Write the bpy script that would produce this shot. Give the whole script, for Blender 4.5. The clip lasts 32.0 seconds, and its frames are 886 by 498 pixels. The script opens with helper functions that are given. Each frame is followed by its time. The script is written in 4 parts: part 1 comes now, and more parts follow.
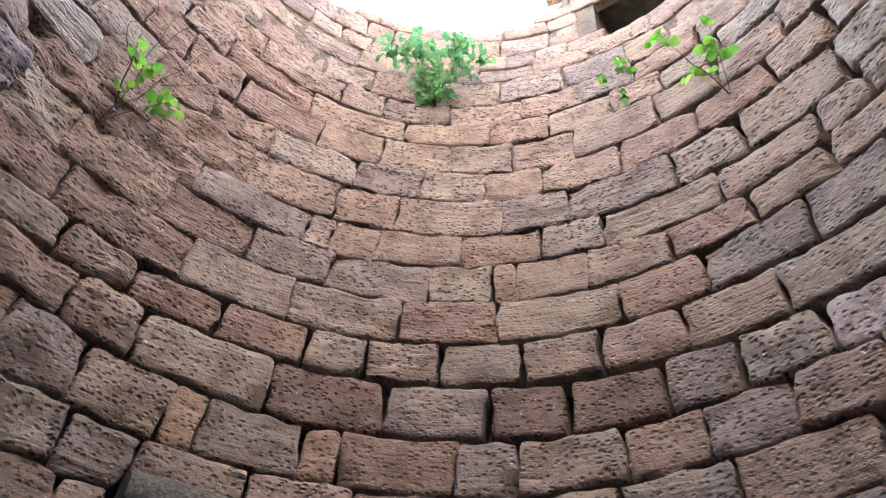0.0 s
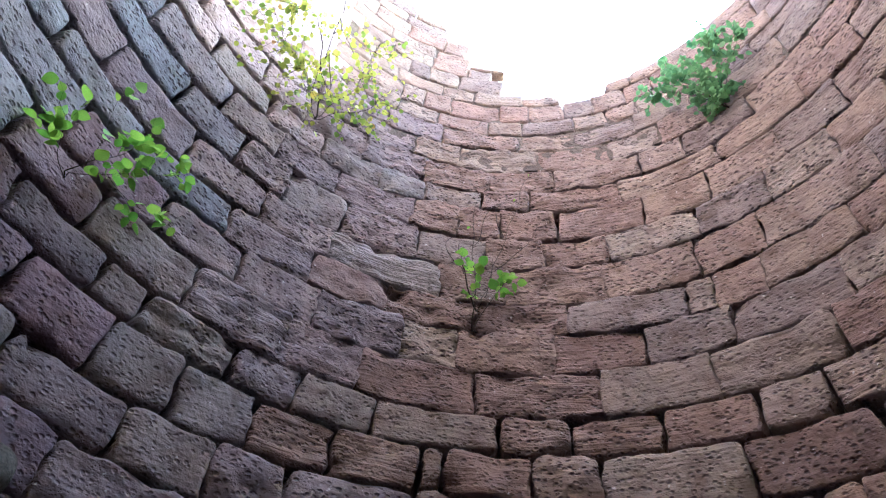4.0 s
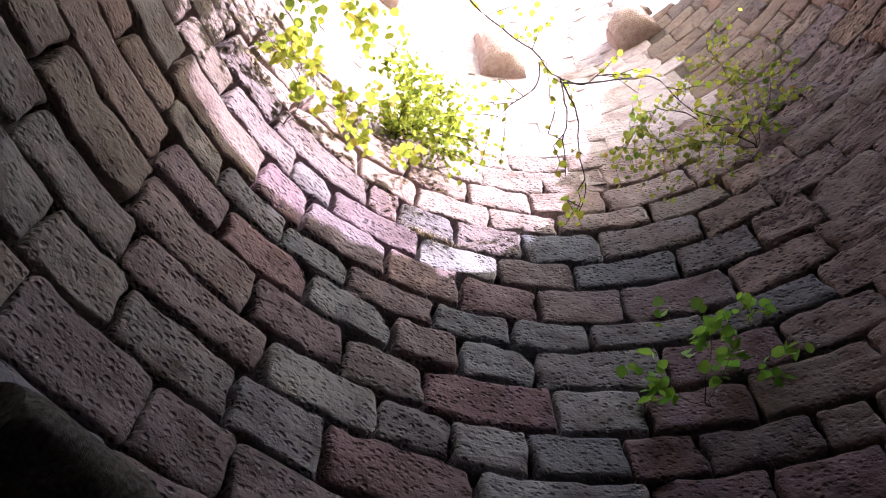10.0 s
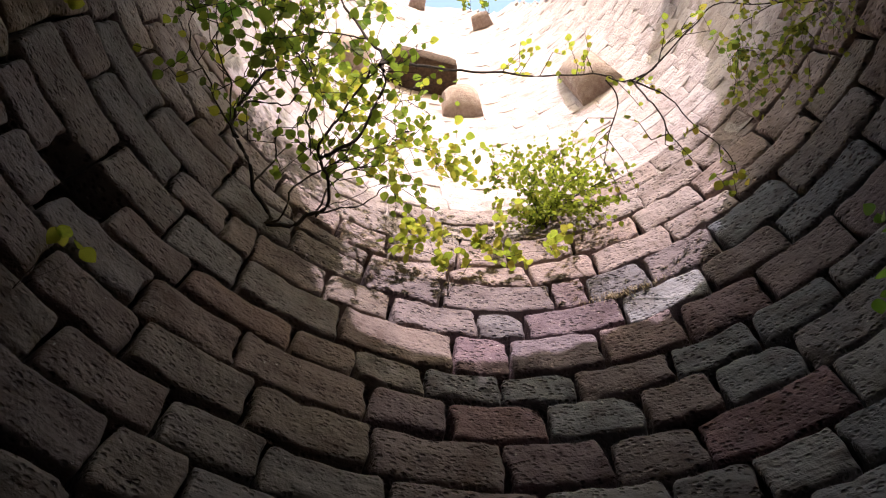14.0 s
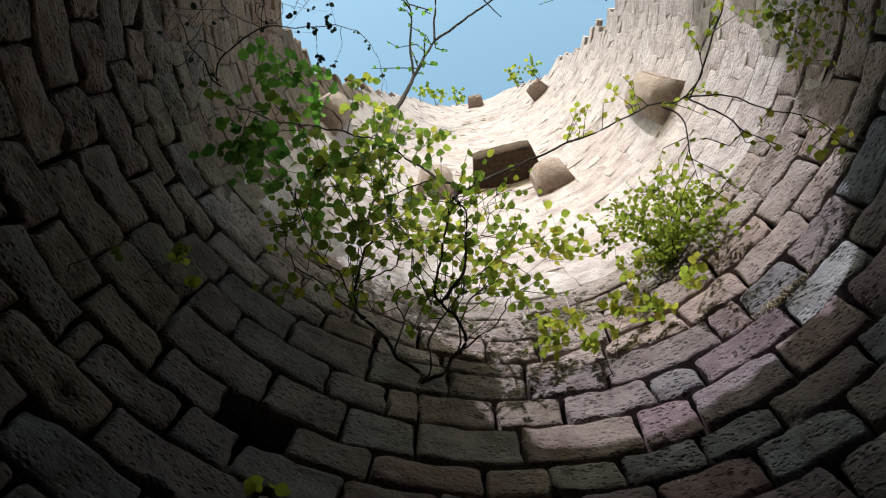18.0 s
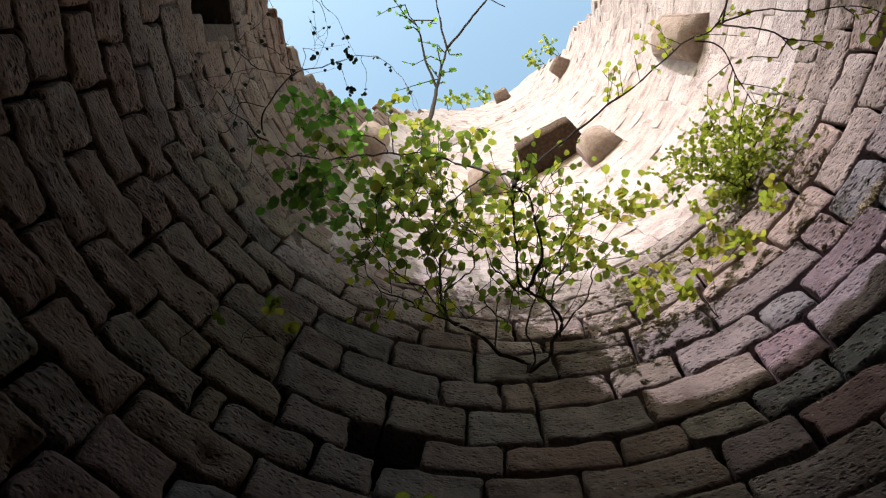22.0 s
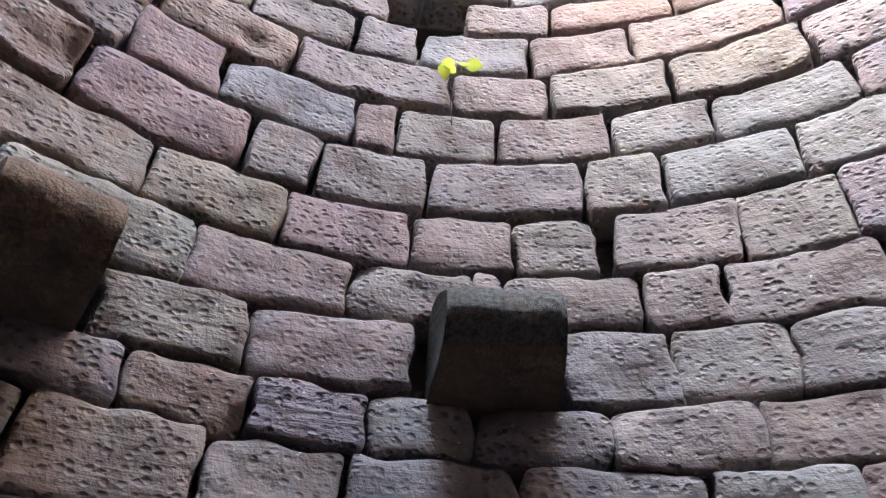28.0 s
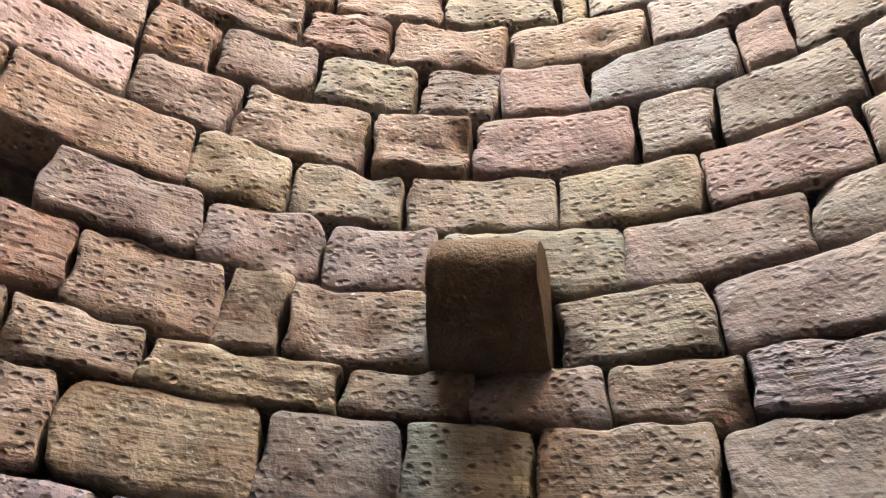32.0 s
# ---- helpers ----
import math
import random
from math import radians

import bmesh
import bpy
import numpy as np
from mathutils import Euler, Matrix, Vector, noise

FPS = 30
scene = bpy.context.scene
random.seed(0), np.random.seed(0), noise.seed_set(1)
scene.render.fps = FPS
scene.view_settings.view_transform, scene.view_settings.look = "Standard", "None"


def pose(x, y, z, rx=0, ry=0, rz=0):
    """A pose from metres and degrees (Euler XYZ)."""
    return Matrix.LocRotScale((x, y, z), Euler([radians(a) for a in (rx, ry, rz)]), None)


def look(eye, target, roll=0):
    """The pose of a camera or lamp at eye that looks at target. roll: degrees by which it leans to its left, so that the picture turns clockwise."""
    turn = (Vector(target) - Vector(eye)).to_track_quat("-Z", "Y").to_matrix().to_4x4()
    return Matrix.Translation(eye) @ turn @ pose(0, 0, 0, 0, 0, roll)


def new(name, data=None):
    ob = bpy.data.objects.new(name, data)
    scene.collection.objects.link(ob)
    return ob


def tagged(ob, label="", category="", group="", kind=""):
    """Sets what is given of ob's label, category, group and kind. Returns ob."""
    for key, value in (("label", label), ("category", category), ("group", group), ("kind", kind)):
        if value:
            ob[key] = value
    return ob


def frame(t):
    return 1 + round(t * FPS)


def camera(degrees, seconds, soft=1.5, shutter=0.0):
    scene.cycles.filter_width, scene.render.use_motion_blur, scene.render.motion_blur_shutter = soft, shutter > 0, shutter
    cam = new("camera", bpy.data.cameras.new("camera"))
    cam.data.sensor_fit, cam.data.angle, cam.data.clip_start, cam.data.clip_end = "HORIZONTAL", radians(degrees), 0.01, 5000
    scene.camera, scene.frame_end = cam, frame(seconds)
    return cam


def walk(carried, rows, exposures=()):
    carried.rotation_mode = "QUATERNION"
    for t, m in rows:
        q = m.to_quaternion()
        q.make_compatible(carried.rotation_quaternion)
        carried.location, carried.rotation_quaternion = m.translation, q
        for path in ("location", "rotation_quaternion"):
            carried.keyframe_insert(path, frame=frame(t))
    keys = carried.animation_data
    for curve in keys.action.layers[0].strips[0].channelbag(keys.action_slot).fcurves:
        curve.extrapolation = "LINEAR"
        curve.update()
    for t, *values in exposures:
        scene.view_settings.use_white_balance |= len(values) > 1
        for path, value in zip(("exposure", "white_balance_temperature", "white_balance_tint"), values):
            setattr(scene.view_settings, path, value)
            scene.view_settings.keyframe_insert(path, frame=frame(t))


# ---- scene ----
cam = camera(65.08, 32.0, soft=1.2)
PATH = [
    (0.0, pose(-0.519, 0.738, 1.672, 135.73, -4.86, -164.03)),
    (0.5, pose(-0.550, 0.714, 1.682, 135.80, -4.67, -159.13)),
    (1.0, pose(-0.558, 0.708, 1.688, 135.84, -4.78, -152.32)),
    (1.5, pose(-0.586, 0.692, 1.687, 136.01, -4.88, -147.17)),
    (2.0, pose(-0.666, 0.640, 1.707, 136.08, -4.85, -140.98)),
    (2.5, pose(-0.701, 0.593, 1.708, 136.72, -4.58, -132.87)),
    (3.0, pose(-0.721, 0.604, 1.722, 137.66, -4.47, -125.68)),
    (3.5, pose(-0.731, 0.601, 1.721, 139.05, -4.41, -120.81)),
    (4.0, pose(-0.730, 0.541, 1.721, 140.16, -4.24, -114.77)),
    (4.5, pose(-0.741, 0.472, 1.712, 141.29, -3.86, -107.33)),
    (6.5, pose(-0.734, 0.511, 1.750, 143.41, -1.68, -81.88)),
    (7.0, pose(-0.721, 0.509, 1.744, 144.37, -1.06, -75.87)),
    (7.5, pose(-0.740, 0.510, 1.766, 145.00, -0.70, -68.87)),
    (8.0, pose(-0.781, 0.520, 1.787, 145.91, -0.56, -63.46)),
    (8.5, pose(-0.788, 0.504, 1.781, 146.47, -0.41, -58.45)),
    (9.0, pose(-0.745, 0.464, 1.786, 146.99, -0.03, -51.85)),
    (9.5, pose(-0.738, 0.427, 1.801, 147.50, 0.29, -44.14)),
    (10.0, pose(-0.784, 0.411, 1.824, 148.05, 0.61, -36.79)),
    (10.5, pose(-0.830, 0.423, 1.833, 148.80, 0.69, -31.72)),
    (11.0, pose(-0.830, 0.446, 1.849, 149.68, 0.91, -25.15)),
    (11.5, pose(-0.746, 0.399, 1.846, 150.69, 1.09, -17.61)),
    (12.0, pose(-0.735, 0.340, 1.849, 152.03, 1.29, -10.02)),
    (12.5, pose(-0.779, 0.251, 1.862, 153.06, 1.10, -4.01)),
    (13.0, pose(-0.736, 0.172, 1.862, 153.75, 0.98, 0.04)),
    (13.5, pose(-0.600, 0.097, 1.844, 154.26, 1.27, 3.54)),
    (14.0, pose(-0.476, 0.016, 1.827, 154.48, 1.58, 6.72)),
    (14.5, pose(-0.479, -0.072, 1.824, 154.88, 1.63, 10.16)),
    (16.5, pose(-0.222, -0.094, 1.789, 157.01, -0.28, 24.07)),
    (17.0, pose(-0.189, -0.094, 1.785, 158.21, -0.18, 27.46)),
    (17.5, pose(-0.217, -0.123, 1.783, 159.88, -0.42, 31.38)),
    (18.0, pose(-0.235, -0.126, 1.778, 161.76, -0.49, 35.00)),
    (18.5, pose(-0.240, -0.120, 1.768, 163.13, -0.55, 38.54)),
    (19.0, pose(-0.277, -0.122, 1.757, 163.83, -0.42, 42.39)),
    (19.5, pose(-0.305, -0.118, 1.745, 163.95, -0.46, 46.34)),
    (20.0, pose(-0.342, -0.086, 1.721, 163.46, -0.78, 48.56)),
    (20.5, pose(-0.355, -0.085, 1.716, 161.19, -0.90, 49.75)),
    (21.0, pose(-0.355, -0.097, 1.713, 159.25, -0.89, 50.03)),
    (21.5, pose(-0.345, -0.105, 1.721, 157.46, -1.03, 50.39)),
    (22.0, pose(-0.327, -0.145, 1.723, 162.28, -0.77, 50.59)),
    (22.5, pose(-0.377, -0.154, 1.707, 164.61, -0.50, 50.22)),
    (23.0, pose(-0.369, -0.151, 1.720, 156.43, -0.58, 50.72)),
    (23.5, pose(-0.341, -0.132, 1.726, 149.47, -1.00, 51.71)),
    (24.0, pose(-0.341, -0.137, 1.728, 149.40, -1.08, 52.22)),
    (24.5, pose(-0.343, -0.115, 1.715, 148.21, -1.24, 52.74)),
    (25.0, pose(-0.325, -0.118, 1.706, 143.98, -1.39, 53.48)),
    (25.5, pose(-0.285, -0.139, 1.675, 139.53, -1.59, 54.43)),
    (27.5, pose(-0.289, -0.125, 1.739, 127.52, -1.70, 56.09)),
    (28.0, pose(-0.301, -0.115, 1.728, 127.33, -1.61, 56.51)),
    (28.5, pose(-0.340, -0.121, 1.735, 126.84, -1.57, 57.07)),
    (29.0, pose(-0.416, -0.091, 1.750, 126.78, -1.66, 58.72)),
    (29.5, pose(-0.484, -0.026, 1.761, 126.67, -1.79, 61.39)),
    (30.0, pose(-0.506, 0.061, 1.771, 126.28, -2.00, 68.66)),
    (30.5, pose(-0.479, 0.073, 1.759, 126.65, -2.75, 79.50)),
    (31.0, pose(-0.438, 0.013, 1.731, 127.13, -3.69, 89.50)),
    (31.5, pose(-0.422, 0.041, 1.730, 127.38, -4.24, 96.07)),
    (32.0, pose(-0.437, 0.144, 1.732, 126.79, -4.66, 104.51)),
]
# END PATH
# seconds, stops, white balance
EXPOSURE = [(0.0, 4.20, 5150, 22), (2.0, 4.04, 5020, 24), (4.0, 3.60, 4880, 29), (7.0, 2.84, 4980, 46), (9.0, 2.07, 5480, 43),
            (11.0, 1.38, 5880, 35), (13.0, 0.72, 6130, 30), (14.5, 0.37, 6110, 32), (17.0, -0.10, 5640, 19), (19.0, -0.36, 5550, 12),
            (21.0, -0.38, 5800, 14), (22.5, 0.07, 5860, 25), (23.0, -0.24, 5740, 22), (23.5, 0.34, 5800, 25), (24.5, 1.56, 5250, 30),
            (25.5, 3.23, 5100, 33), (27.5, 4.68, 5200, 33), (29.0, 5.07, 5370, 38), (30.5, 5.44, 5900, 30), (32.0, 5.45, 6420, 28)]
walk(cam, PATH, EXPOSURE)

# ---- light: low sun over the broken rim, clear sky ----
SUN_AZ, SUN_EL = -75.0, 32.6
world = bpy.data.worlds.new("sky")
scene.world = world
world.use_nodes = True
wn = world.node_tree.nodes
sky = wn.new("ShaderNodeTexSky")
sky.sky_type, sky.sun_disc = "NISHITA", False
sky.air_density, sky.dust_density, sky.ozone_density = 1.7, 3.0, 0.4
sky.sun_elevation, sky.sun_rotation = radians(SUN_EL), radians(90 - SUN_AZ)
haze = wn.new("ShaderNodeMixRGB")
haze.blend_type = "MULTIPLY"
haze.inputs[0].default_value, haze.inputs[2].default_value = 1.0, (2.22, 2.46, 1.93, 1)
world.node_tree.links.new(sky.outputs[0], haze.inputs[1])
world.node_tree.links.new(haze.outputs[0], wn["Background"].inputs[0])
wn["Background"].inputs[1].default_value = 0.15
sun = new("sun", bpy.data.lights.new("sun", "SUN"))
sun.data.energy, sun.data.angle, sun.data.color = 5.0, radians(0.5), (1.0, 0.94, 0.86)
sx, sy, sz = (math.cos(radians(SUN_EL)) * math.cos(radians(SUN_AZ)),
              math.cos(radians(SUN_EL)) * math.sin(radians(SUN_AZ)), math.sin(radians(SUN_EL)))
sun.matrix_world = look((sx * 40, sy * 40, sz * 40), (0, 0, 0))

R = 2.2          # inner radius of the shaft
TALL = 6.41      # above this the masonry is finer and flush; its sunlit side is tinted paler


# ---- materials ----
def nodes(name):
    m = bpy.data.materials.new(name)
    m.use_nodes = True
    return m, m.node_tree.nodes, m.node_tree.links, m.node_tree.nodes["Principled BSDF"]


def ramp(nt, stops):
    r = nt.new("ShaderNodeValToRGB")
    e = r.color_ramp.elements
    while len(e) < len(stops):
        e.new(0.5)
    for el, (p, c) in zip(e, stops):
        el.position, el.color = p, (*c, 1)
    return r


def tex_noise(n, l, vec, scale, detail=5, rough=0.55):
    t = n.new("ShaderNodeTexNoise")
    t.inputs["Scale"].default_value, t.inputs["Detail"].default_value = scale, detail
    t.inputs["Roughness"].default_value = rough
    l.new(vec, t.inputs["Vector"])
    return t


def math_node(n, l, op, a, b=None, c=None):
    m = n.new("ShaderNodeMath")
    m.operation = op
    for k, v in enumerate((a, b, c)):
        if v is None:
            continue
        if isinstance(v, (int, float)):
            m.inputs[k].default_value = v
        else:
            l.new(v, m.inputs[k])
    return m.outputs[0]


def multiply(n, l, a, b, fac=1.0):
    m = n.new("ShaderNodeMixRGB")
    m.blend_type = "MULTIPLY"
    m.inputs[0].default_value = fac
    l.new(a, m.inputs[1])
    l.new(b, m.inputs[2])
    return m.outputs[0]


def blend(n, l, fac, a, b):
    m = n.new("ShaderNodeMixRGB")
    l.new(fac, m.inputs[0])
    l.new(a, m.inputs[1])
    if isinstance(b, tuple):
        m.inputs[2].default_value = (*b, 1)
    else:
        l.new(b, m.inputs[2])
    return m.outputs[0]


def sandstone(name, tints, pit=1.0, island=False, layered=0.0):
    """Weathered sandstone: tint by block, blotches, dark tool pits, bedding layers, fine grain."""
    m, n, l, b = nodes(name)
    pos = n.new("ShaderNodeTexCoord").outputs["Object"]
    rnd = n.new("ShaderNodeNewGeometry").outputs["Random Per Island"] if island else n.new("ShaderNodeObjectInfo").outputs["Random"]
    tint = ramp(n, tints)
    l.new(rnd, tint.inputs[0])
    # every block has its own cut of the pattern
    shift = n.new("ShaderNodeCombineXYZ")
    l.new(math_node(n, l, "MULTIPLY", rnd, 37.0), shift.inputs[0])
    l.new(math_node(n, l, "MULTIPLY", rnd, 91.0), shift.inputs[2])
    va = n.new("ShaderNodeVectorMath")
    l.new(pos, va.inputs[0])
    l.new(shift.outputs[0], va.inputs[1])
    vec = va.outputs[0]
    big = ramp(n, [(0.3, (0.62, 0.56, 0.52)), (0.5, (1, 1, 1)), (0.72, (1.22, 1.2, 1.16))])
    l.new(tex_noise(n, l, vec, 4.5, 6).outputs[0], big.inputs[0])
    fine = ramp(n, [(0.32, (0.72, 0.7, 0.68)), (0.55, (1.03, 1.03, 1.03)), (0.75, (1.2, 1.2, 1.2))])
    l.new(tex_noise(n, l, vec, 55, 6, 0.7).outputs[0], fine.inputs[0])
    col = multiply(n, l, multiply(n, l, tint.outputs[0], big.outputs[0], 0.9), fine.outputs[0], 0.25)
    # tooled and weathered pits, more on some blocks than on others
    mp = n.new("ShaderNodeMapping")
    mp.inputs["Scale"].default_value = (1, 1, 1.4)
    l.new(vec, mp.inputs["Vector"])
    wob = tex_noise(n, l, mp.outputs[0], 11, 4)
    wv = n.new("ShaderNodeVectorMath")
    wv.operation = "MULTIPLY_ADD"
    l.new(wob.outputs[1], wv.inputs[0])
    wv.inputs[1].default_value = (0.03, 0.03, 0.03)
    l.new(mp.outputs[0], wv.inputs[2])

    def pits(scale, lo, hi, patch_scale, p_lo, p_hi):
        cell = n.new("ShaderNodeTexVoronoi")
        cell.feature = "F1"
        cell.inputs["Scale"].default_value = scale
        l.new(wv.outputs[0], cell.inputs["Vector"])
        hole = ramp(n, [(lo, (1, 1, 1)), (hi, (0, 0, 0))])
        hole.color_ramp.interpolation = "EASE"
        l.new(cell.outputs["Distance"], hole.inputs[0])
        patch = ramp(n, [(p_lo, (0, 0, 0)), (p_hi, (1, 1, 1))])
        l.new(tex_noise(n, l, vec, patch_scale, 2).outputs[0], patch.inputs[0])
        return math_node(n, l, "MULTIPLY", hole.outputs[0], patch.outputs[0])
    amount = ramp(n, [(0.0, (0.3, 0.3, 0.3)), (0.25, (1, 1, 1)), (0.5, (0.5, 0.5, 0.5)), (0.75, (1, 1, 1)), (1.0, (0.3, 0.3, 0.3))])
    l.new(rnd, amount.inputs[0])
    pitted = math_node(n, l, "MULTIPLY", pits(27, 0.12, 0.44, 6, 0.30, 0.50), amount.outputs[0])
    small = pits(58, 0.08, 0.42, 10, 0.42, 0.6)
    col = blend(n, l, math_node(n, l, "MULTIPLY", pitted, 0.2 + 0.42 * pit), col, (0.045, 0.037, 0.033))
    col = blend(n, l, math_node(n, l, "MULTIPLY", small, 0.1 + 0.1 * pit), col, (0.05, 0.042, 0.037))
    # lichen and lime specks
    speck = ramp(n, [(0.69, (0, 0, 0)), (0.72, (1, 1, 1))])
    l.new(tex_noise(n, l, vec, 42, 3, 0.55).outputs[0], speck.inputs[0])
    col = blend(n, l, math_node(n, l, "MULTIPLY", speck.outputs[0], 0.65), col, (0.42, 0.40, 0.37))
    l.new(col, b.inputs["Base Color"])
    b.inputs["Roughness"].default_value = 0.92
    b.inputs["Specular IOR Level"].default_value = 0.25
    # relief
    lay_map = n.new("ShaderNodeMapping")
    lay_map.inputs["Scale"].default_value = (3, 3, 42)
    l.new(vec, lay_map.inputs["Vector"])
    strata = tex_noise(n, l, lay_map.outputs[0], 1.0, 4)
    broad = tex_noise(n, l, vec, 7, 3, 0.5)
    lumps = tex_noise(n, l, vec, 30, 3, 0.6)
    grain = tex_noise(n, l, vec, 80, 3, 0.6)
    h = math_node(n, l, "MULTIPLY", broad.outputs[0], 1.3)
    h = math_node(n, l, "MULTIPLY_ADD", lumps.outputs[0], 0.40, h)
    h = math_node(n, l, "MULTIPLY_ADD", pitted, -1.0 * pit, h)
    h = math_node(n, l, "MULTIPLY_ADD", small, -0.16 * pit, h)
    h = math_node(n, l, "MULTIPLY_ADD", strata.outputs[0], 0.25 + layered, h)
    h = math_node(n, l, "MULTIPLY_ADD", grain.outputs[0], 0.035, h)
    bump = n.new("ShaderNodeBump")
    bump.inputs["Strength"].default_value, bump.inputs["Distance"].default_value = 1.0, 0.026
    l.new(h, bump.inputs["Height"])
    l.new(bump.outputs[0], b.inputs["Normal"])
    return m


TINTS = [(0.0, (0.150, 0.122, 0.131)), (0.16, (0.174, 0.140, 0.139)), (0.3, (0.119, 0.125, 0.141)), (0.45, (0.174, 0.109, 0.119)),
         (0.6, (0.180, 0.151, 0.146)), (0.75, (0.126, 0.134, 0.151)), (0.84, (0.183, 0.170, 0.174)), (0.88, (0.242, 0.238, 0.242)), (0.92, (0.136, 0.143, 0.160)), (1.0, (0.177, 0.117, 0.124))]
# whitish upper stone, with part of the sun's brightness put into its tint
SUNLIT_PALE = [(0.0, (0.432, 0.367, 0.362)), (0.3, (0.464, 0.410, 0.410)), (0.6, (0.410, 0.346, 0.340)), (1.0, (0.486, 0.432, 0.432))]
WARM = [(0.0, (0.184, 0.136, 0.102)), (0.2, (0.204, 0.155, 0.121)), (0.45, (0.178, 0.119, 0.092)), (0.7, (0.207, 0.168, 0.134)),
        (0.85, (0.151, 0.119, 0.105)), (1.0, (0.192, 0.151, 0.116))]
STONE = sandstone("sandstone", TINTS)
WARM_STONE = sandstone("warm_sandstone", WARM, pit=0.85, layered=0.25)
MAUVE = [(0.0, (0.168, 0.124, 0.115)), (0.4, (0.150, 0.126, 0.128)), (0.7, (0.180, 0.138, 0.128)), (1.0, (0.156, 0.119, 0.116))]
MAUVE_STONE = sandstone("mauve_sandstone", MAUVE)
LAYERED = sandstone("layered_sandstone", MAUVE, pit=1.15, layered=0.5)
LAYERED_WARM = sandstone("layered_warm_sandstone", WARM, pit=1.0, layered=0.6)
ROSY = [(0.0, (0.178, 0.132, 0.116)), (0.2, (0.187, 0.150, 0.132)), (0.4, (0.168, 0.136, 0.124)), (0.55, (0.166, 0.152, 0.142)), (0.7, (0.192, 0.162, 0.141)), (0.85, (0.166, 0.136, 0.114)), (1.0, (0.186, 0.128, 0.110))]
RUSTY = [(0.0, (0.162, 0.107, 0.081)), (0.3, (0.180, 0.126, 0.097)), (0.6, (0.150, 0.100, 0.080)), (1.0, (0.189, 0.134, 0.103))]
OCHRE = [(0.0, (0.188, 0.150, 0.104)), (0.25, (0.200, 0.164, 0.118)), (0.5, (0.194, 0.138, 0.106)), (0.7, (0.184, 0.163, 0.124)), (0.85, (0.204, 0.158, 0.122)), (1.0, (0.176, 0.142, 0.104))]
OCHRE_STONE = sandstone("ochre_sandstone", OCHRE, pit=0.6, layered=0.1)
ROSY_STONE = sandstone("rosy_sandstone", ROSY, pit=0.5)
ERODED = sandstone("eroded_sandstone", RUSTY, pit=1.0, layered=0.6)
LAYERED_PALE = sandstone("layered_pale_sandstone", [(0.0, (0.212, 0.187, 0.170)), (1.0, (0.246, 0.217, 0.196))], pit=0.6, layered=1.3)
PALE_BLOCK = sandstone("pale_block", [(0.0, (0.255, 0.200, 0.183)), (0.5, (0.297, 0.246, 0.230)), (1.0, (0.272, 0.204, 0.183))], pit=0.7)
BLUE_BLOCK = sandstone("blue_grey_block", [(0.0, (0.145, 0.155, 0.174)), (1.0, (0.170, 0.174, 0.187))], pit=0.8)
WHITE_BLOCK = sandstone("whitish_block", [(0.0, (0.217, 0.212, 0.221)), (1.0, (0.242, 0.234, 0.238))], pit=0.7, layered=0.3)
PURPLE_BLOCK = sandstone("purple_block", [(0.0, (0.157, 0.100, 0.114)), (1.0, (0.170, 0.111, 0.121))], pit=1.1)
DARK_BLOCK = sandstone("dark_brown_block", [(0.0, (0.115, 0.077, 0.062)), (1.0, (0.135, 0.09, 0.07))], pit=0.8)
ORANGE_BLOCK = sandstone("orange_block", [(0.0, (0.205, 0.146, 0.108)), (1.0, (0.222, 0.148, 0.104))], pit=0.6)
RED_BLOCK = sandstone("pinkish_red_block", [(0.0, (0.196, 0.140, 0.124)), (1.0, (0.191, 0.132, 0.117))], pit=0.6)
STONE_FAR = sandstone("sandstone_rubble", SUNLIT_PALE, pit=0.3, island=True)
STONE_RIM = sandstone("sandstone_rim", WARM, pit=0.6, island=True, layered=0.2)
STONE_LOW = sandstone("sandstone_footing", TINTS, island=True)


def plain_rough(name, a, b_col, scale, bump_d=0.01, lo=0.3, hi=0.7):
    m, n, l, b = nodes(name)
    pos = n.new("ShaderNodeTexCoord").outputs["Object"]
    r = ramp(n, [(lo, a), (hi, b_col)])
    t = tex_noise(n, l, pos, scale, 8, 0.65)
    l.new(t.outputs[0], r.inputs[0])
    l.new(r.outputs[0], b.inputs["Base Color"])
    b.inputs["Roughness"].default_value = 0.95
    b.inputs["Specular IOR Level"].default_value = 0.15
    bump = n.new("ShaderNodeBump")
    bump.inputs["Distance"].default_value = bump_d
    l.new(tex_noise(n, l, pos, scale * 5, 6).outputs[0], bump.inputs["Height"])
    l.new(bump.outputs[0], b.inputs["Normal"])
    return m


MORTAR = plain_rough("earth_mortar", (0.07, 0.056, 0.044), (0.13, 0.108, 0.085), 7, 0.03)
EARTH = plain_rough("earth", (0.06, 0.048, 0.036), (0.12, 0.10, 0.075), 3, 0.03)
MOSSY = plain_rough("mossy_sandstone", (0.035, 0.031, 0.024), (0.17, 0.155, 0.125), 62, 0.012, 0.34, 0.66)
BROWN_STONE = plain_rough("brown_sandstone", (0.088, 0.058, 0.034), (0.150, 0.102, 0.062), 17, 0.016)
DARK_BROWN = plain_rough("dark_brown_sandstone", (0.05, 0.035, 0.025), (0.12, 0.08, 0.055), 24, 0.012)
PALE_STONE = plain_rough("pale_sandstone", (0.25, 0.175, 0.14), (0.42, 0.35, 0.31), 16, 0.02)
# mortar lightened to imitate joints washed out by strong sun
MORTAR_SUNLIT = plain_rough("sunlit_mortar", (0.30, 0.26, 0.235), (0.42, 0.37, 0.34), 9, 0.02)
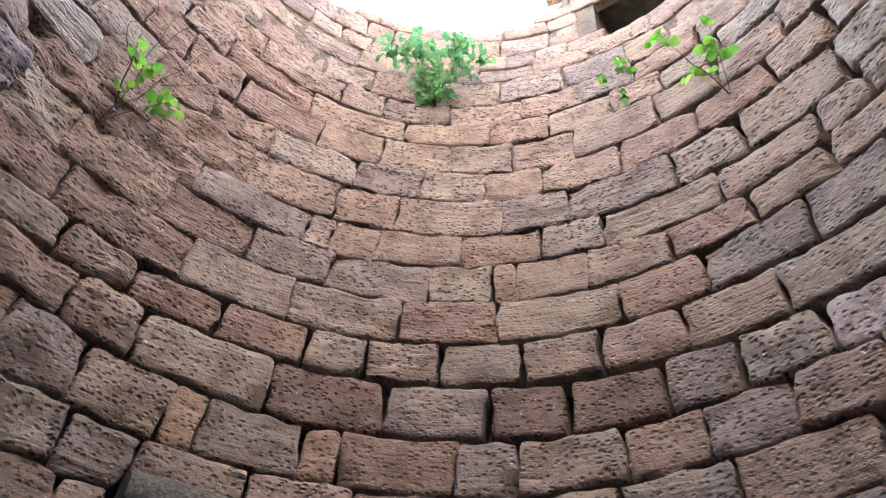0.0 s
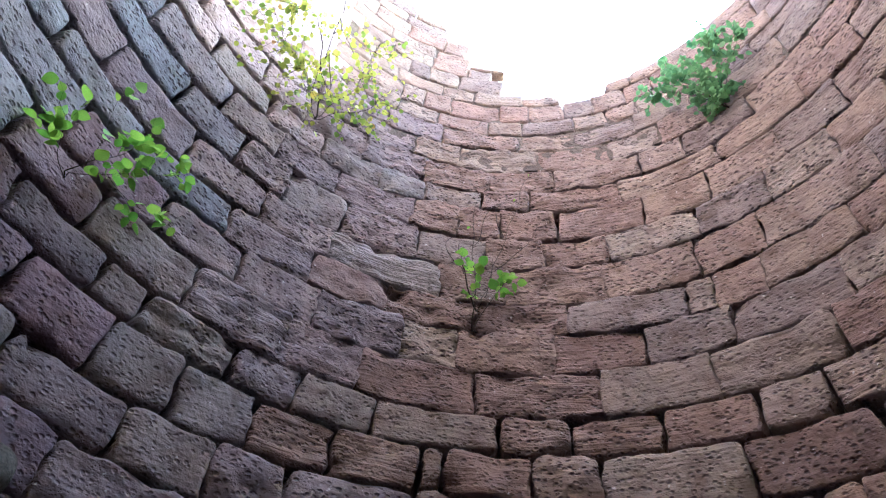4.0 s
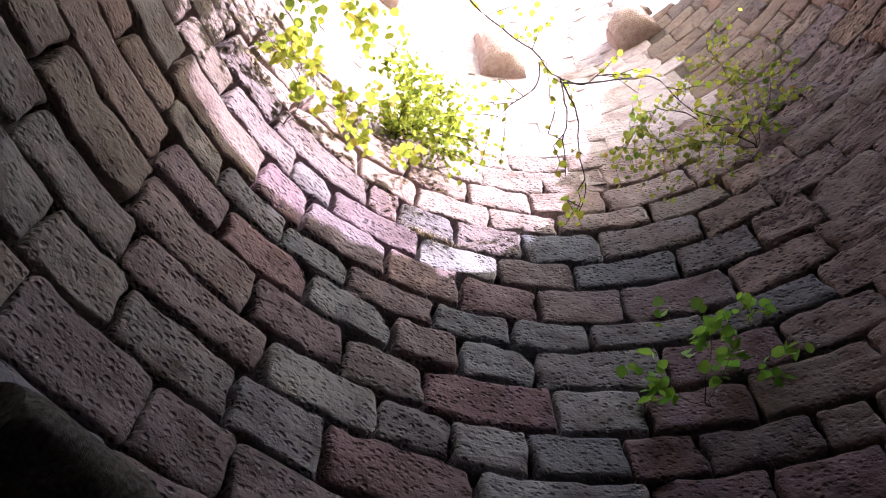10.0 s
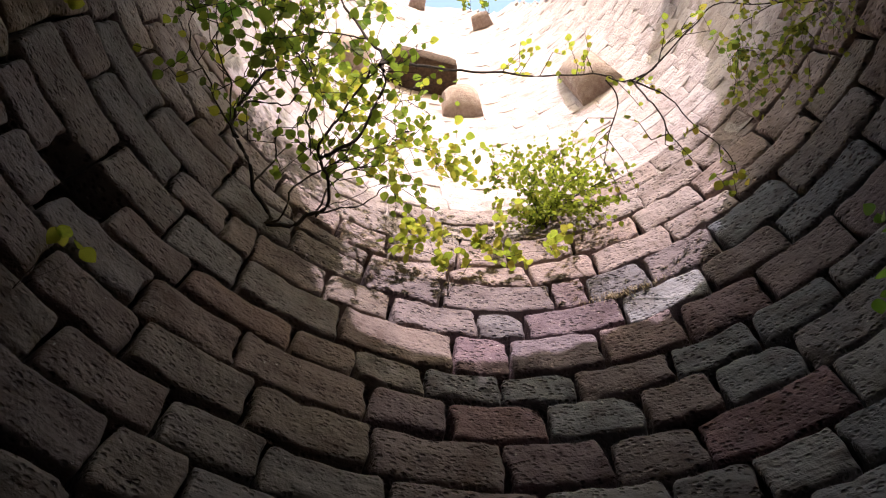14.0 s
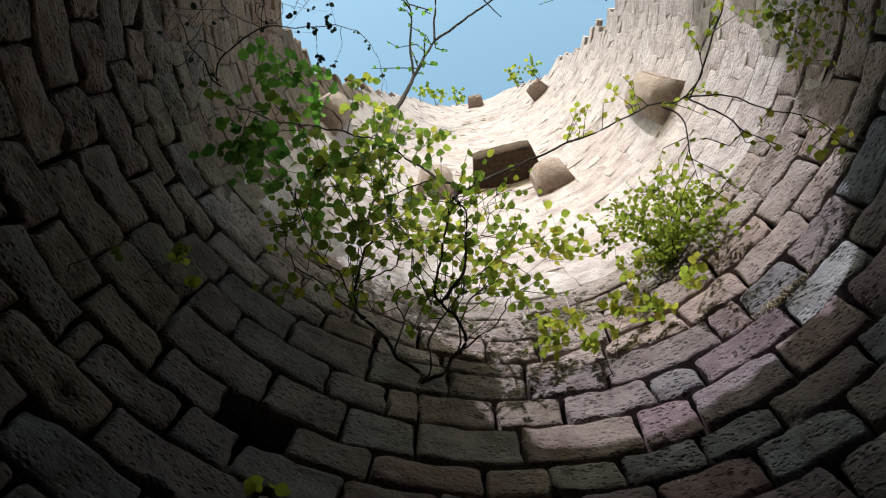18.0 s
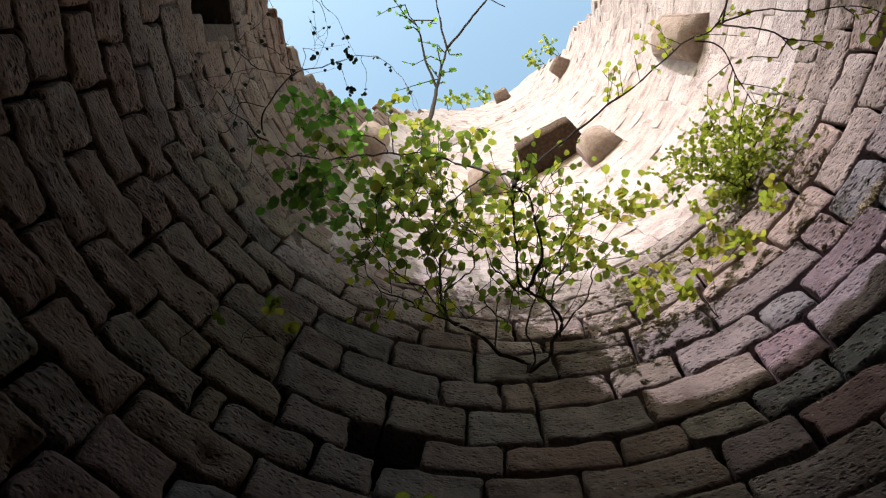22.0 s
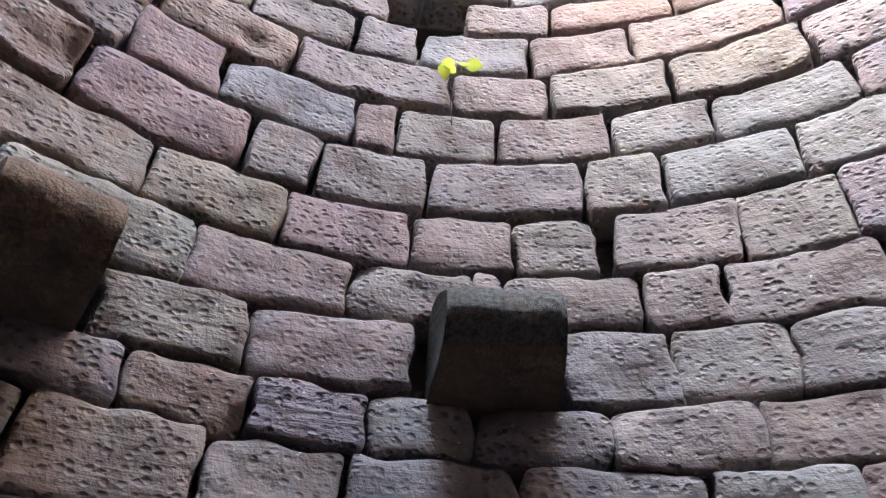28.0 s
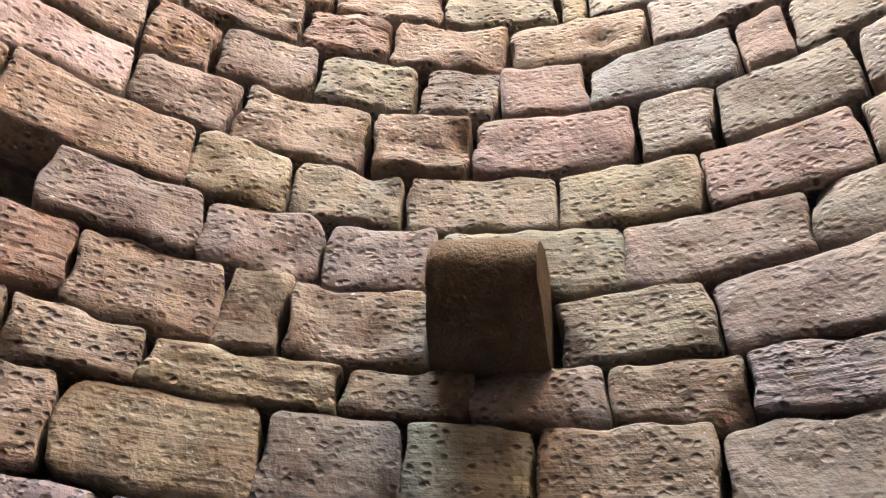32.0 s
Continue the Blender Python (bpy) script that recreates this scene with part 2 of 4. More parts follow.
BARK = plain_rough("bark", (0.022, 0.018, 0.014), (0.06, 0.048, 0.038), 30, 0.004)
STRAW = plain_rough("dry_grass", (0.30, 0.23, 0.12), (0.42, 0.35, 0.2), 20, 0.001)


def leaf_material(name, tints, thin=0.55):
    m, n, l, b = nodes(name)
    c = ramp(n, tints)
    l.new(n.new("ShaderNodeObjectInfo").outputs["Random"], c.inputs[0])
    vein = ramp(n, [(0.35, (0.8, 0.85, 0.8)), (0.65, (1.15, 1.1, 1.0))])
    l.new(tex_noise(n, l, n.new("ShaderNodeTexCoord").outputs["Object"], 60, 4).outputs[0], vein.inputs[0])
    col = multiply(n, l, c.outputs[0], vein.outputs[0])
    l.new(col, b.inputs["Base Color"])
    b.inputs["Roughness"].default_value = 0.45
    tr = n.new("ShaderNodeBsdfTranslucent")
    l.new(col, tr.inputs[0])
    mix = n.new("ShaderNodeMixShader")
    mix.inputs[0].default_value = thin
    l.new(b.outputs[0], mix.inputs[1])
    l.new(tr.outputs[0], mix.inputs[2])
    l.new(mix.outputs[0], n["Material Output"].inputs[0])
    return m


LEAF = leaf_material("leaf_green", [(0.0, (0.10, 0.17, 0.02)), (0.3, (0.22, 0.30, 0.03)), (0.7, (0.38, 0.42, 0.04)), (1.0, (0.52, 0.50, 0.06))], thin=0.6)
# darker copy of LEAF: the dimness of backlit leaves is in the colour
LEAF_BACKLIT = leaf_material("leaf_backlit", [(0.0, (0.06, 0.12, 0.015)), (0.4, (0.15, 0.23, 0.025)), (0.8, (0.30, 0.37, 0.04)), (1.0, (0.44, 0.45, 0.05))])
LEAF_SMALL = leaf_material("leaf_small", [(0.0, (0.11, 0.19, 0.02)), (0.5, (0.25, 0.32, 0.03)), (1.0, (0.44, 0.45, 0.05))])
LEAF_FRESH = leaf_material("leaf_fresh", [(0.0, (0.15, 0.36, 0.04)), (1.0, (0.28, 0.46, 0.06))])
LEAF_YELLOW = leaf_material("leaf_yellow", [(0.0, (0.28, 0.38, 0.04)), (0.7, (0.42, 0.46, 0.05)), (1.0, (0.52, 0.44, 0.07))])
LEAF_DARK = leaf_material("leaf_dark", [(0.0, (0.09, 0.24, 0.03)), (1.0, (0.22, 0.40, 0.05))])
# leaves seen against the sky: their unlit look is painted near black
LEAF_SILHOUETTE = leaf_material("leaf_silhouette", [(0.0, (0.022, 0.05, 0.03)), (1.0, (0.05, 0.10, 0.05))], thin=0.12)
LEAF_RUSTY = leaf_material("leaf_rusty", [(0.0, (0.12, 0.20, 0.03)), (0.6, (0.24, 0.31, 0.045)), (0.92, (0.34, 0.36, 0.06)), (1.0, (0.32, 0.17, 0.05))])
# green leaf with the blue of haze mixed into its colour
LEAF_HAZY = leaf_material("leaf_hazy", [(0.0, (0.09, 0.24, 0.10)), (1.0, (0.20, 0.38, 0.15))])


# ---- the ruined rim: height of the wall's top by bearing ----
RIM_AT = [-170, -160, -148, -140, -134, -127, -121, -110, -96.5, -94.5, -77, -57, -48, -43, -31, -25, -20, -8, 3, 13, 28, 39, 51, 60, 70, 79, 88, 114, 156, 169, 180]
RIM_Z = [13.0, 11.25, 10.4, 9.95, 9.55, 8.95, 8.6, 8.6, 8.6, 7.7, 7.7, 7.66, 7.6, 7.5, 7.66, 7.8, 8.2, 8.8, 9.2, 9.4, 12.6, 13.8, 15.9, 17.2, 17.8, 19.5, 20.7, 21.3, 19.3, 17.0, 15.3]


def rim(deg):
    d = (deg + 180) % 360 - 180
    return float(np.interp(d, RIM_AT, RIM_Z, period=360))


def cyl(deg, r, z):
    a = radians(deg)
    return Vector((r * math.cos(a), r * math.sin(a), z))


def wrap(d):
    return (d + 180) % 360 - 180


def part(name, verts, faces, material, parent=None, label="", smooth=True):
    me = bpy.data.meshes.new(name)
    me.from_pydata(verts, [], faces)
    if smooth:
        me.polygons.foreach_set("use_smooth", [True] * len(me.polygons))
    me.materials.append(material)
    ob = new(name, me)
    if parent:
        ob.parent = parent
    if label:
        ob["label"] = label
    return ob


# ---- openings in the masonry: bearings, heights, depth ----
POCKETS = [(152.8, 162.2, 4.54, 4.80, 0.55), (-133.0, -104.5, 6.98, 7.95, 0.8), (-137.0, -123.0, 2.93, 3.19, 0.24)]


def in_pocket(a0, a1, z0, z1):
    """The pocket that takes up most of this block, if any."""
    for p0, p1, q0, q1, _ in POCKETS:
        m = wrap((a0 + a1) / 2)
        if p0 < m < p1 and q0 < (z0 + z1) / 2 < q1:
            return True
    return False


def filled(deg, z):
    """Where old mortar fills the joints nearly flush."""
    d = wrap(deg)
    return (-112 < d < 16 and z > 3.85) or z > 6.3


def core_depth(a, z):
    d = wrap(a)
    for p0, p1, q0, q1, deep in POCKETS:
        if p0 < d < p1 and q0 < z < q1:
            return R + deep
    if z > TALL + 0.05:
        return R + 0.016
    return R + 0.19


def core(name, a0, a1):
    """The wall behind the face stones, in cells, with its openings and the broken top."""
    edges = sorted({float(a) for a in range(int(a0), int(a1) + 1, 3)} |
                   {w for p in POCKETS for q in p[:2] for w in (q, q + 360) if a0 < w < a1})
    levels = sorted({-0.06, 3.6, TALL + 0.05} | {z for p in POCKETS for z in p[2:4]})
    verts, faces, grid, pale = [], [], {}, []

    def v(r, a, z):
        verts.append(cyl(a, r, z))
        return len(verts) - 1
    for i in range(len(edges) - 1):
        e0, e1 = edges[i], edges[i + 1]
        m = (e0 + e1) / 2
        t0, t1 = rim(e0) - 0.45, rim(e1) - 0.45
        zs = levels + [None]
        for k in range(len(zs) - 1):
            z0, z1 = zs[k], zs[k + 1]
            r = core_depth(m, z0 + 0.02 if z1 is None else (z0 + z1) / 2)
            lo0, lo1 = min(z0, t0), min(z0, t1)
            hi0, hi1 = (t0, t1) if z1 is None else (min(z1, t0), min(z1, t1))
            grid[i, k] = r
            if hi0 <= lo0 and hi1 <= lo1:
                continue
            # sunlit bearings take the mortar with the sun's glare in its colour
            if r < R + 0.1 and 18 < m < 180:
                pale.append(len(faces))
            faces.append((v(r, e0, lo0), v(r, e0, hi0), v(r, e1, hi1), v(r, e1, lo1)))
            if k and grid[i, k - 1] != r:
                q = grid[i, k - 1]
                faces.append((v(q, e0, z0), v(r, e0, z0), v(r, e1, z0), v(q, e1, z0)))
            if i and grid[i - 1, k] != r:
                q = grid[i - 1, k]
                faces.append((v(q, e0, z0), v(q, e0, hi0), v(r, e0, hi0), v(r, e0, z0)))
        r = core_depth(m, 7.3)
        faces.append((v(r, e0, t0), v(R + 1.0, e0, t0 - 0.9), v(R + 1.0, e1, t1 - 0.9), v(r, e1, t1)))
        faces.append((v(R + 1.0, e0, t0 - 0.9), v(R + 1.0, e0, -0.06), v(R + 1.0, e1, -0.06), v(R + 1.0, e1, t1 - 0.9)))
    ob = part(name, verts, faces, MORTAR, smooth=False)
    ob.data.materials.append(MORTAR_SUNLIT)
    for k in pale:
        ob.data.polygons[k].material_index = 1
    return tagged(ob, "round tower wall of coursed weathered sandstone blocks", "wall", kind="structure")


SIDES = [("wall_north", 45, 135), ("wall_west", 135, 225), ("wall_south", -135, -45), ("wall_east", -45, 45)]
WALLS = {name: core(name, a0, a1) for name, a0, a1 in SIDES}


def side(deg):
    d = wrap(deg)
    return "wall_north" if 45 <= d < 135 else "wall_south" if -135 <= d < -45 else "wall_east" if -45 <= d < 45 else "wall_west"


# hollows worn into single blocks: bearing, height, half width, depth
DENTS = [(-5.9, 4.84, 0.045, 0.16), (-19.5, 4.63, 0.05, 0.1), (-11.5, 4.73, 0.06, 0.05), (-1.8, 5.17, 0.06, 0.05), (-24.8, 4.30, 0.07, 0.05),
         (34.3, 3.44, 0.04, 0.06), (176.5, 4.08, 0.05, 0.05), (-170.1, 3.59, 0.05, 0.06), (-161.4, 3.41, 0.06, 0.06)]


def stone_mesh(a0, a1, z0, z1, rng, slant=(0.0, 0.0), nx=10, nz=6, gap=0.022, proud=0.0, rough=0.012, corner=0.035, depth=0.26, strata=0.0, fall=0.02):
    """One block of the shaft's wall between two bearings and two heights."""
    w, h = radians(a1 - a0) * R - gap, (z1 - z0) - gap
    mid = (a0 + a1) / 2
    face = R - proud
    corner = min(corner, w * 0.3, h * 0.3)
    seed = Vector((rng.uniform(0, 99), rng.uniform(0, 99), rng.uniform(0, 99)))
    lean, tilt, sag = rng.uniform(-0.010, 0.010), rng.uniform(-0.007, 0.007), rng.uniform(-0.012, 0.012)
    chip = (rng.choice((-1, 1)), rng.choice((-1, 1)), rng.uniform(0, 0.045) if rng.random() < 0.45 else 0.0)
    verts, faces = [], []
    us = [-1, -0.95, -0.86] + [-0.86 + 1.72 * i / nx for i in range(1, nx)] + [0.86, 0.95, 1]
    vs = [-1, -0.92, -0.78] + [-0.78 + 1.56 * i / nz for i in range(1, nz)] + [0.78, 0.92, 1]
    for v in vs:
        for u in us:
            x, z = u * w / 2, v * h / 2
            dx, dz = max(0, abs(x) - (w / 2 - corner)), max(0, abs(z) - (h / 2 - corner))
            over = math.hypot(dx, dz)
            if dx > 0 and dz > 0 and over > corner:
                x -= math.copysign(dx * (1 - corner / over), x)
                z -= math.copysign(dz * (1 - corner / over), z)
            back = fall * min(1.0, over / corner) ** 3
            p = Vector((x, 0, z)) * 6 + seed
            back += rough * noise.fractal(p, 0.8, 2.1, 4)
            if strata:
                back += strata * abs(noise.noise(Vector((x * 2.5, seed.x, z * 26 + x * lean * 60))))
            if chip[2] and u * chip[0] > 0.55 and v * chip[1] > 0.2:
                back += chip[2] * min(1, (u * chip[0] - 0.55) * 3) * min(1, (v * chip[1] - 0.2) * 2.2)
            for da, dz, dw, dd in DENTS:
                far = math.hypot(radians(wrap(mid + math.degrees(x / R) - da)) * R, (z0 + z1) / 2 + z - dz)
                if far < dw * 2.5:
                    back += dd * math.exp(-(far / dw) ** 2)
            edge = max(abs(u), abs(v))
            pull = max(0.0, edge - 0.7) / 0.3
            x += noise.noise(p * 1.5 + Vector((7, 3, 1))) * 0.024 * pull
            z += noise.noise(p * 1.5) * 0.022 * pull
            x += lean * v * 1.2
            z += tilt * u + sag * (0.4 - u * u) * 0.5 + u * (slant[0] * (1 - v) + slant[1] * (1 + v)) / 2
            verts.append(cyl(mid + math.degrees(x / R), face + back, (z0 + z1) / 2 + z))
    nu, nv = len(us), len(vs)
    for j in range(nv - 1):
        for i in range(nu - 1):
            k = j * nu + i
            faces.append((k, k + nu, k + nu + 1, k + 1))
    ring = list(range(nu)) + [j * nu + nu - 1 for j in range(1, nv)] + \
        [(nv - 1) * nu + i for i in range(nu - 2, -1, -1)] + [j * nu for j in range(nv - 2, 0, -1)]
    base = len(verts)
    for k in ring:
        p = verts[k]
        s = (R + depth) / math.hypot(p.x, p.y)
        verts.append(Vector((p.x * s, p.y * s, p.z)))
    m = len(ring)
    for i in range(m):
        faces.append((ring[i], ring[(i + 1) % m], base + (i + 1) % m, base + i))
    return verts, faces


# ---- corbels: two rings of nine and a few high up ----
def corbel_mesh(deg, width, z0, z1, reach, soft, foot, belly):
    """A block that juts from the wall with a rounded nose: verts, faces below, faces of the brow and the ends."""
    if soft < 0.5:
        prof = [(-0.25, z0), (0.0, z0 + 0.004), (reach * 0.5, z0), (reach * 0.96, z0 + 0.008)]
    else:
        prof = [(-0.25, z0), (0.0, z0), (reach * 0.35, z0 + foot * 0.03), (reach * 0.6, z0 + foot * 0.16), (reach * 0.8, z0 + foot * 0.4), (reach * 0.94, z0 + foot * 0.7)]
    under = len(prof)
    hgt = z1 - z0 - foot
    for k in range(13):
        a = k / 12 * math.pi / 2
        prof.append((reach * math.cos(a) ** soft, z0 + foot + hgt * math.sin(a) ** soft))
    prof.append((-0.25, z1 + 0.01))
    n = 14
    verts, body, brow = [], [], []
    ax = cyl(deg, 1, 0)
    tx = Vector((-ax.y, ax.x, 0))
    seed = Vector((deg, z0, 3))
    for i in range(n + 1):
        u = -1 + 2 * i / n
        for d, z in prof:
            k = noise.fractal(Vector((u * 2, d * 6, z * 6)) + seed, 0.9, 2.0, 3) * 0.013
            e = 0.018 * max(0.0, abs(u) - 0.8) / 0.2 + belly * u * u * max(0.0, d) / reach
            wd = width / 2 * (1 - 0.2 * max(0.0, d) / reach) + k * 0.6 * abs(u)
            verts.append(ax * (R - d + k + e) + tx * (u * wd) + Vector((0, 0, z + k)))
    m = len(prof)
    for i in range(n):
        for j in range(m - 1):
            a = i * m + j
            (brow if j >= under - 2 else body).append((a, a + 1, a + m + 1, a + m))
    brow.append(tuple(range(m)))
    brow.append(tuple(range(n * m + m - 1, n * m - 1, -1)))
    return verts, body, brow


def corbel(deg, width, z0, z1, reach, label, material=None, soft=1.0, foot=0.11, group="", belly=0.0):
    v, body, brow = corbel_mesh(deg, width, z0, z1, reach, soft, foot, belly)
    thing = tagged(new("corbel"), label, "corbel", group)
    base = cyl(deg, R, z0)
    thing.location = base
    v = [q - base for q in v]
    for name, faces, mat in (("block", body, material or BROWN_STONE), ("brow", brow, material or MOSSY)):
        used = sorted({i for f in faces for i in f})
        at = {i: k for k, i in enumerate(used)}
        ob = part(name, [v[i] for i in used], [tuple(at[i] for i in f) for f in faces], mat, thing)
        ob.data.polygons.foreach_set("use_smooth", [len(p.vertices) == 4 for p in ob.data.polygons])
    return thing


CORBELS = [39.0, 76.0, 111.5, 150.0, 186.4, 312.0, 350.0]
LOW_Z0, LOW_Z1 = 2.65, 2.96


def low_width(c):
    return 0.35 if c == 186.4 else 0.42 if c == 150.0 else 0.46


def in_corbel(a0, a1, z0, z1):
    """The share of a block's span that a low corbel takes: returns the corbel's bearings."""
    if LOW_Z0 - 0.02 < (z0 + z1) / 2 < LOW_Z1 + 0.06:
        for c in CORBELS:
            for s in (0, 360):
                half = math.degrees(low_width(c) / 2 / R) + 0.35
                lo, hi = c - half + s, c + half + s
                if a0 < hi and a1 > lo:
                    return lo, hi
    return None


# blocks of a colour of their own: course, bearing, stone
ODD_BLOCKS = [(6, 70, WHITE_BLOCK), (5, 63, WHITE_BLOCK), (9, 60, BLUE_BLOCK), (8, 68, BLUE_BLOCK), (7, 70, PURPLE_BLOCK), (5, 298, DARK_BLOCK), (5, 271, DARK_BLOCK),
              (5, 260, DARK_BLOCK), (4, 314, ORANGE_BLOCK), (4, 298, ORANGE_BLOCK), (5, 230, PALE_BLOCK), (4, 163, RED_BLOCK), (5, 181, RED_BLOCK), (10, 356, LAYERED_PALE)]


def lay(k, joints):
    """The course over bed k, from joint to joint round the shaft."""
    rng = random.Random(k * 37 + 5)
    for n, a0 in enumerate(joints):
        a1 = joints[(n + 1) % len(joints)] + (360 if n + 1 == len(joints) else 0)
        spans = [(a0, a1)]
        hit = in_corbel(a0, a1, bed(k, (a0 + a1) / 2), bed(k + 1, (a0 + a1) / 2))
        if hit:
            spans = [(a0, min(a1, hit[0])), (max(a0, hit[1]), a1)]
        for b0, b1 in spans:
            mid = (b0 + b1) / 2
            z0, z1 = bed(k, mid), bed(k + 1, mid)
            slant = ((bed(k, b1) - bed(k, b0)) / 2, (bed(k + 1, b1) - bed(k + 1, b0)) / 2)
            if b1 - b0 < 1.7 or z1 > rim(mid) + 0.05 or in_pocket(b0, b1, z0, z1):
                continue
            d = wrap(mid)
            worn = (-38 < d < 24 and z0 > 2.9) or (-172 < d < -140 and z0 > 2.6)
            tight = filled(d, z0)
            near_open = any(p0 - 14 < d < p1 + 14 and q0 - 0.35 < (z0 + z1) / 2 < q1 + 0.35 for p0, p1, q0, q1, _ in POCKETS)
            rough = rng.uniform(0.02, 0.036) if worn else rng.uniform(0.008, 0.018)
            strata = rng.uniform(0.005, 0.013) if worn and z0 > 3.4 and rng.random() < 0.7 else rng.uniform(0.008, 0.02) if rng.random() < (0.3 if -120 < d < -38 and z0 > 3.6 else 0.03) else 0.0
            v, f = stone_mesh(b0, b1, z0, z1, rng, slant, nx=12 if strata else 10, nz=16 if strata else 6, fall=0.009 if tight else 0.014,
                              gap=(rng.uniform(0.012, 0.022) if rng.random() < 0.2 else rng.uniform(-0.012, 0.002) if worn else rng.uniform(-0.004, 0.006)) if tight else rng.uniform(0.006, 0.018) if z0 < 3.4 else rng.uniform(0.018, 0.034),
                              proud=rng.uniform(-0.012, 0.012) if tight else rng.uniform(-0.009, 0.012) if z0 < 3.6 else rng.uniform(-0.007, 0.009),
                              rough=rough, corner=rng.choice((0.014, 0.018, 0.022, 0.026, 0.034, 0.045)), depth=0.6 if near_open else 0.26, strata=strata)
            warm = d < -5 or d > 173
            rusty = -42 < d < 6 and z0 > 3.3
            rosy = 113 < d <= 173 or 0 < d < 28 and rng.random() < 0.45
            mat = (LAYERED_WARM if warm else LAYERED) if strata and rng.random() < 0.6 else ((ROSY_STONE if rng.random() < 0.3 else OCHRE_STONE) if d < -150 or d > 173 else WARM_STONE) if warm else ROSY_STONE if rosy or rng.random() < 0.1 else STONE
            if rusty and rng.random() < min(0.85, 0.2 - d * 0.03):
                mat = ERODED
            # high blocks of the sunlit side: sunlight partly put into a paler colour
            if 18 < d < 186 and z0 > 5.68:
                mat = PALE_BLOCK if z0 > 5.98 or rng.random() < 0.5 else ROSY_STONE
            if -6 < d < 30 and mat is STONE:
                mat = MAUVE_STONE
            for course, deg, odd in ODD_BLOCKS:
                if course == k and abs(wrap(deg - mid)) < (b1 - b0) / 2:
                    mat = odd
            part("stone", v, f, mat, WALLS[side(mid)])


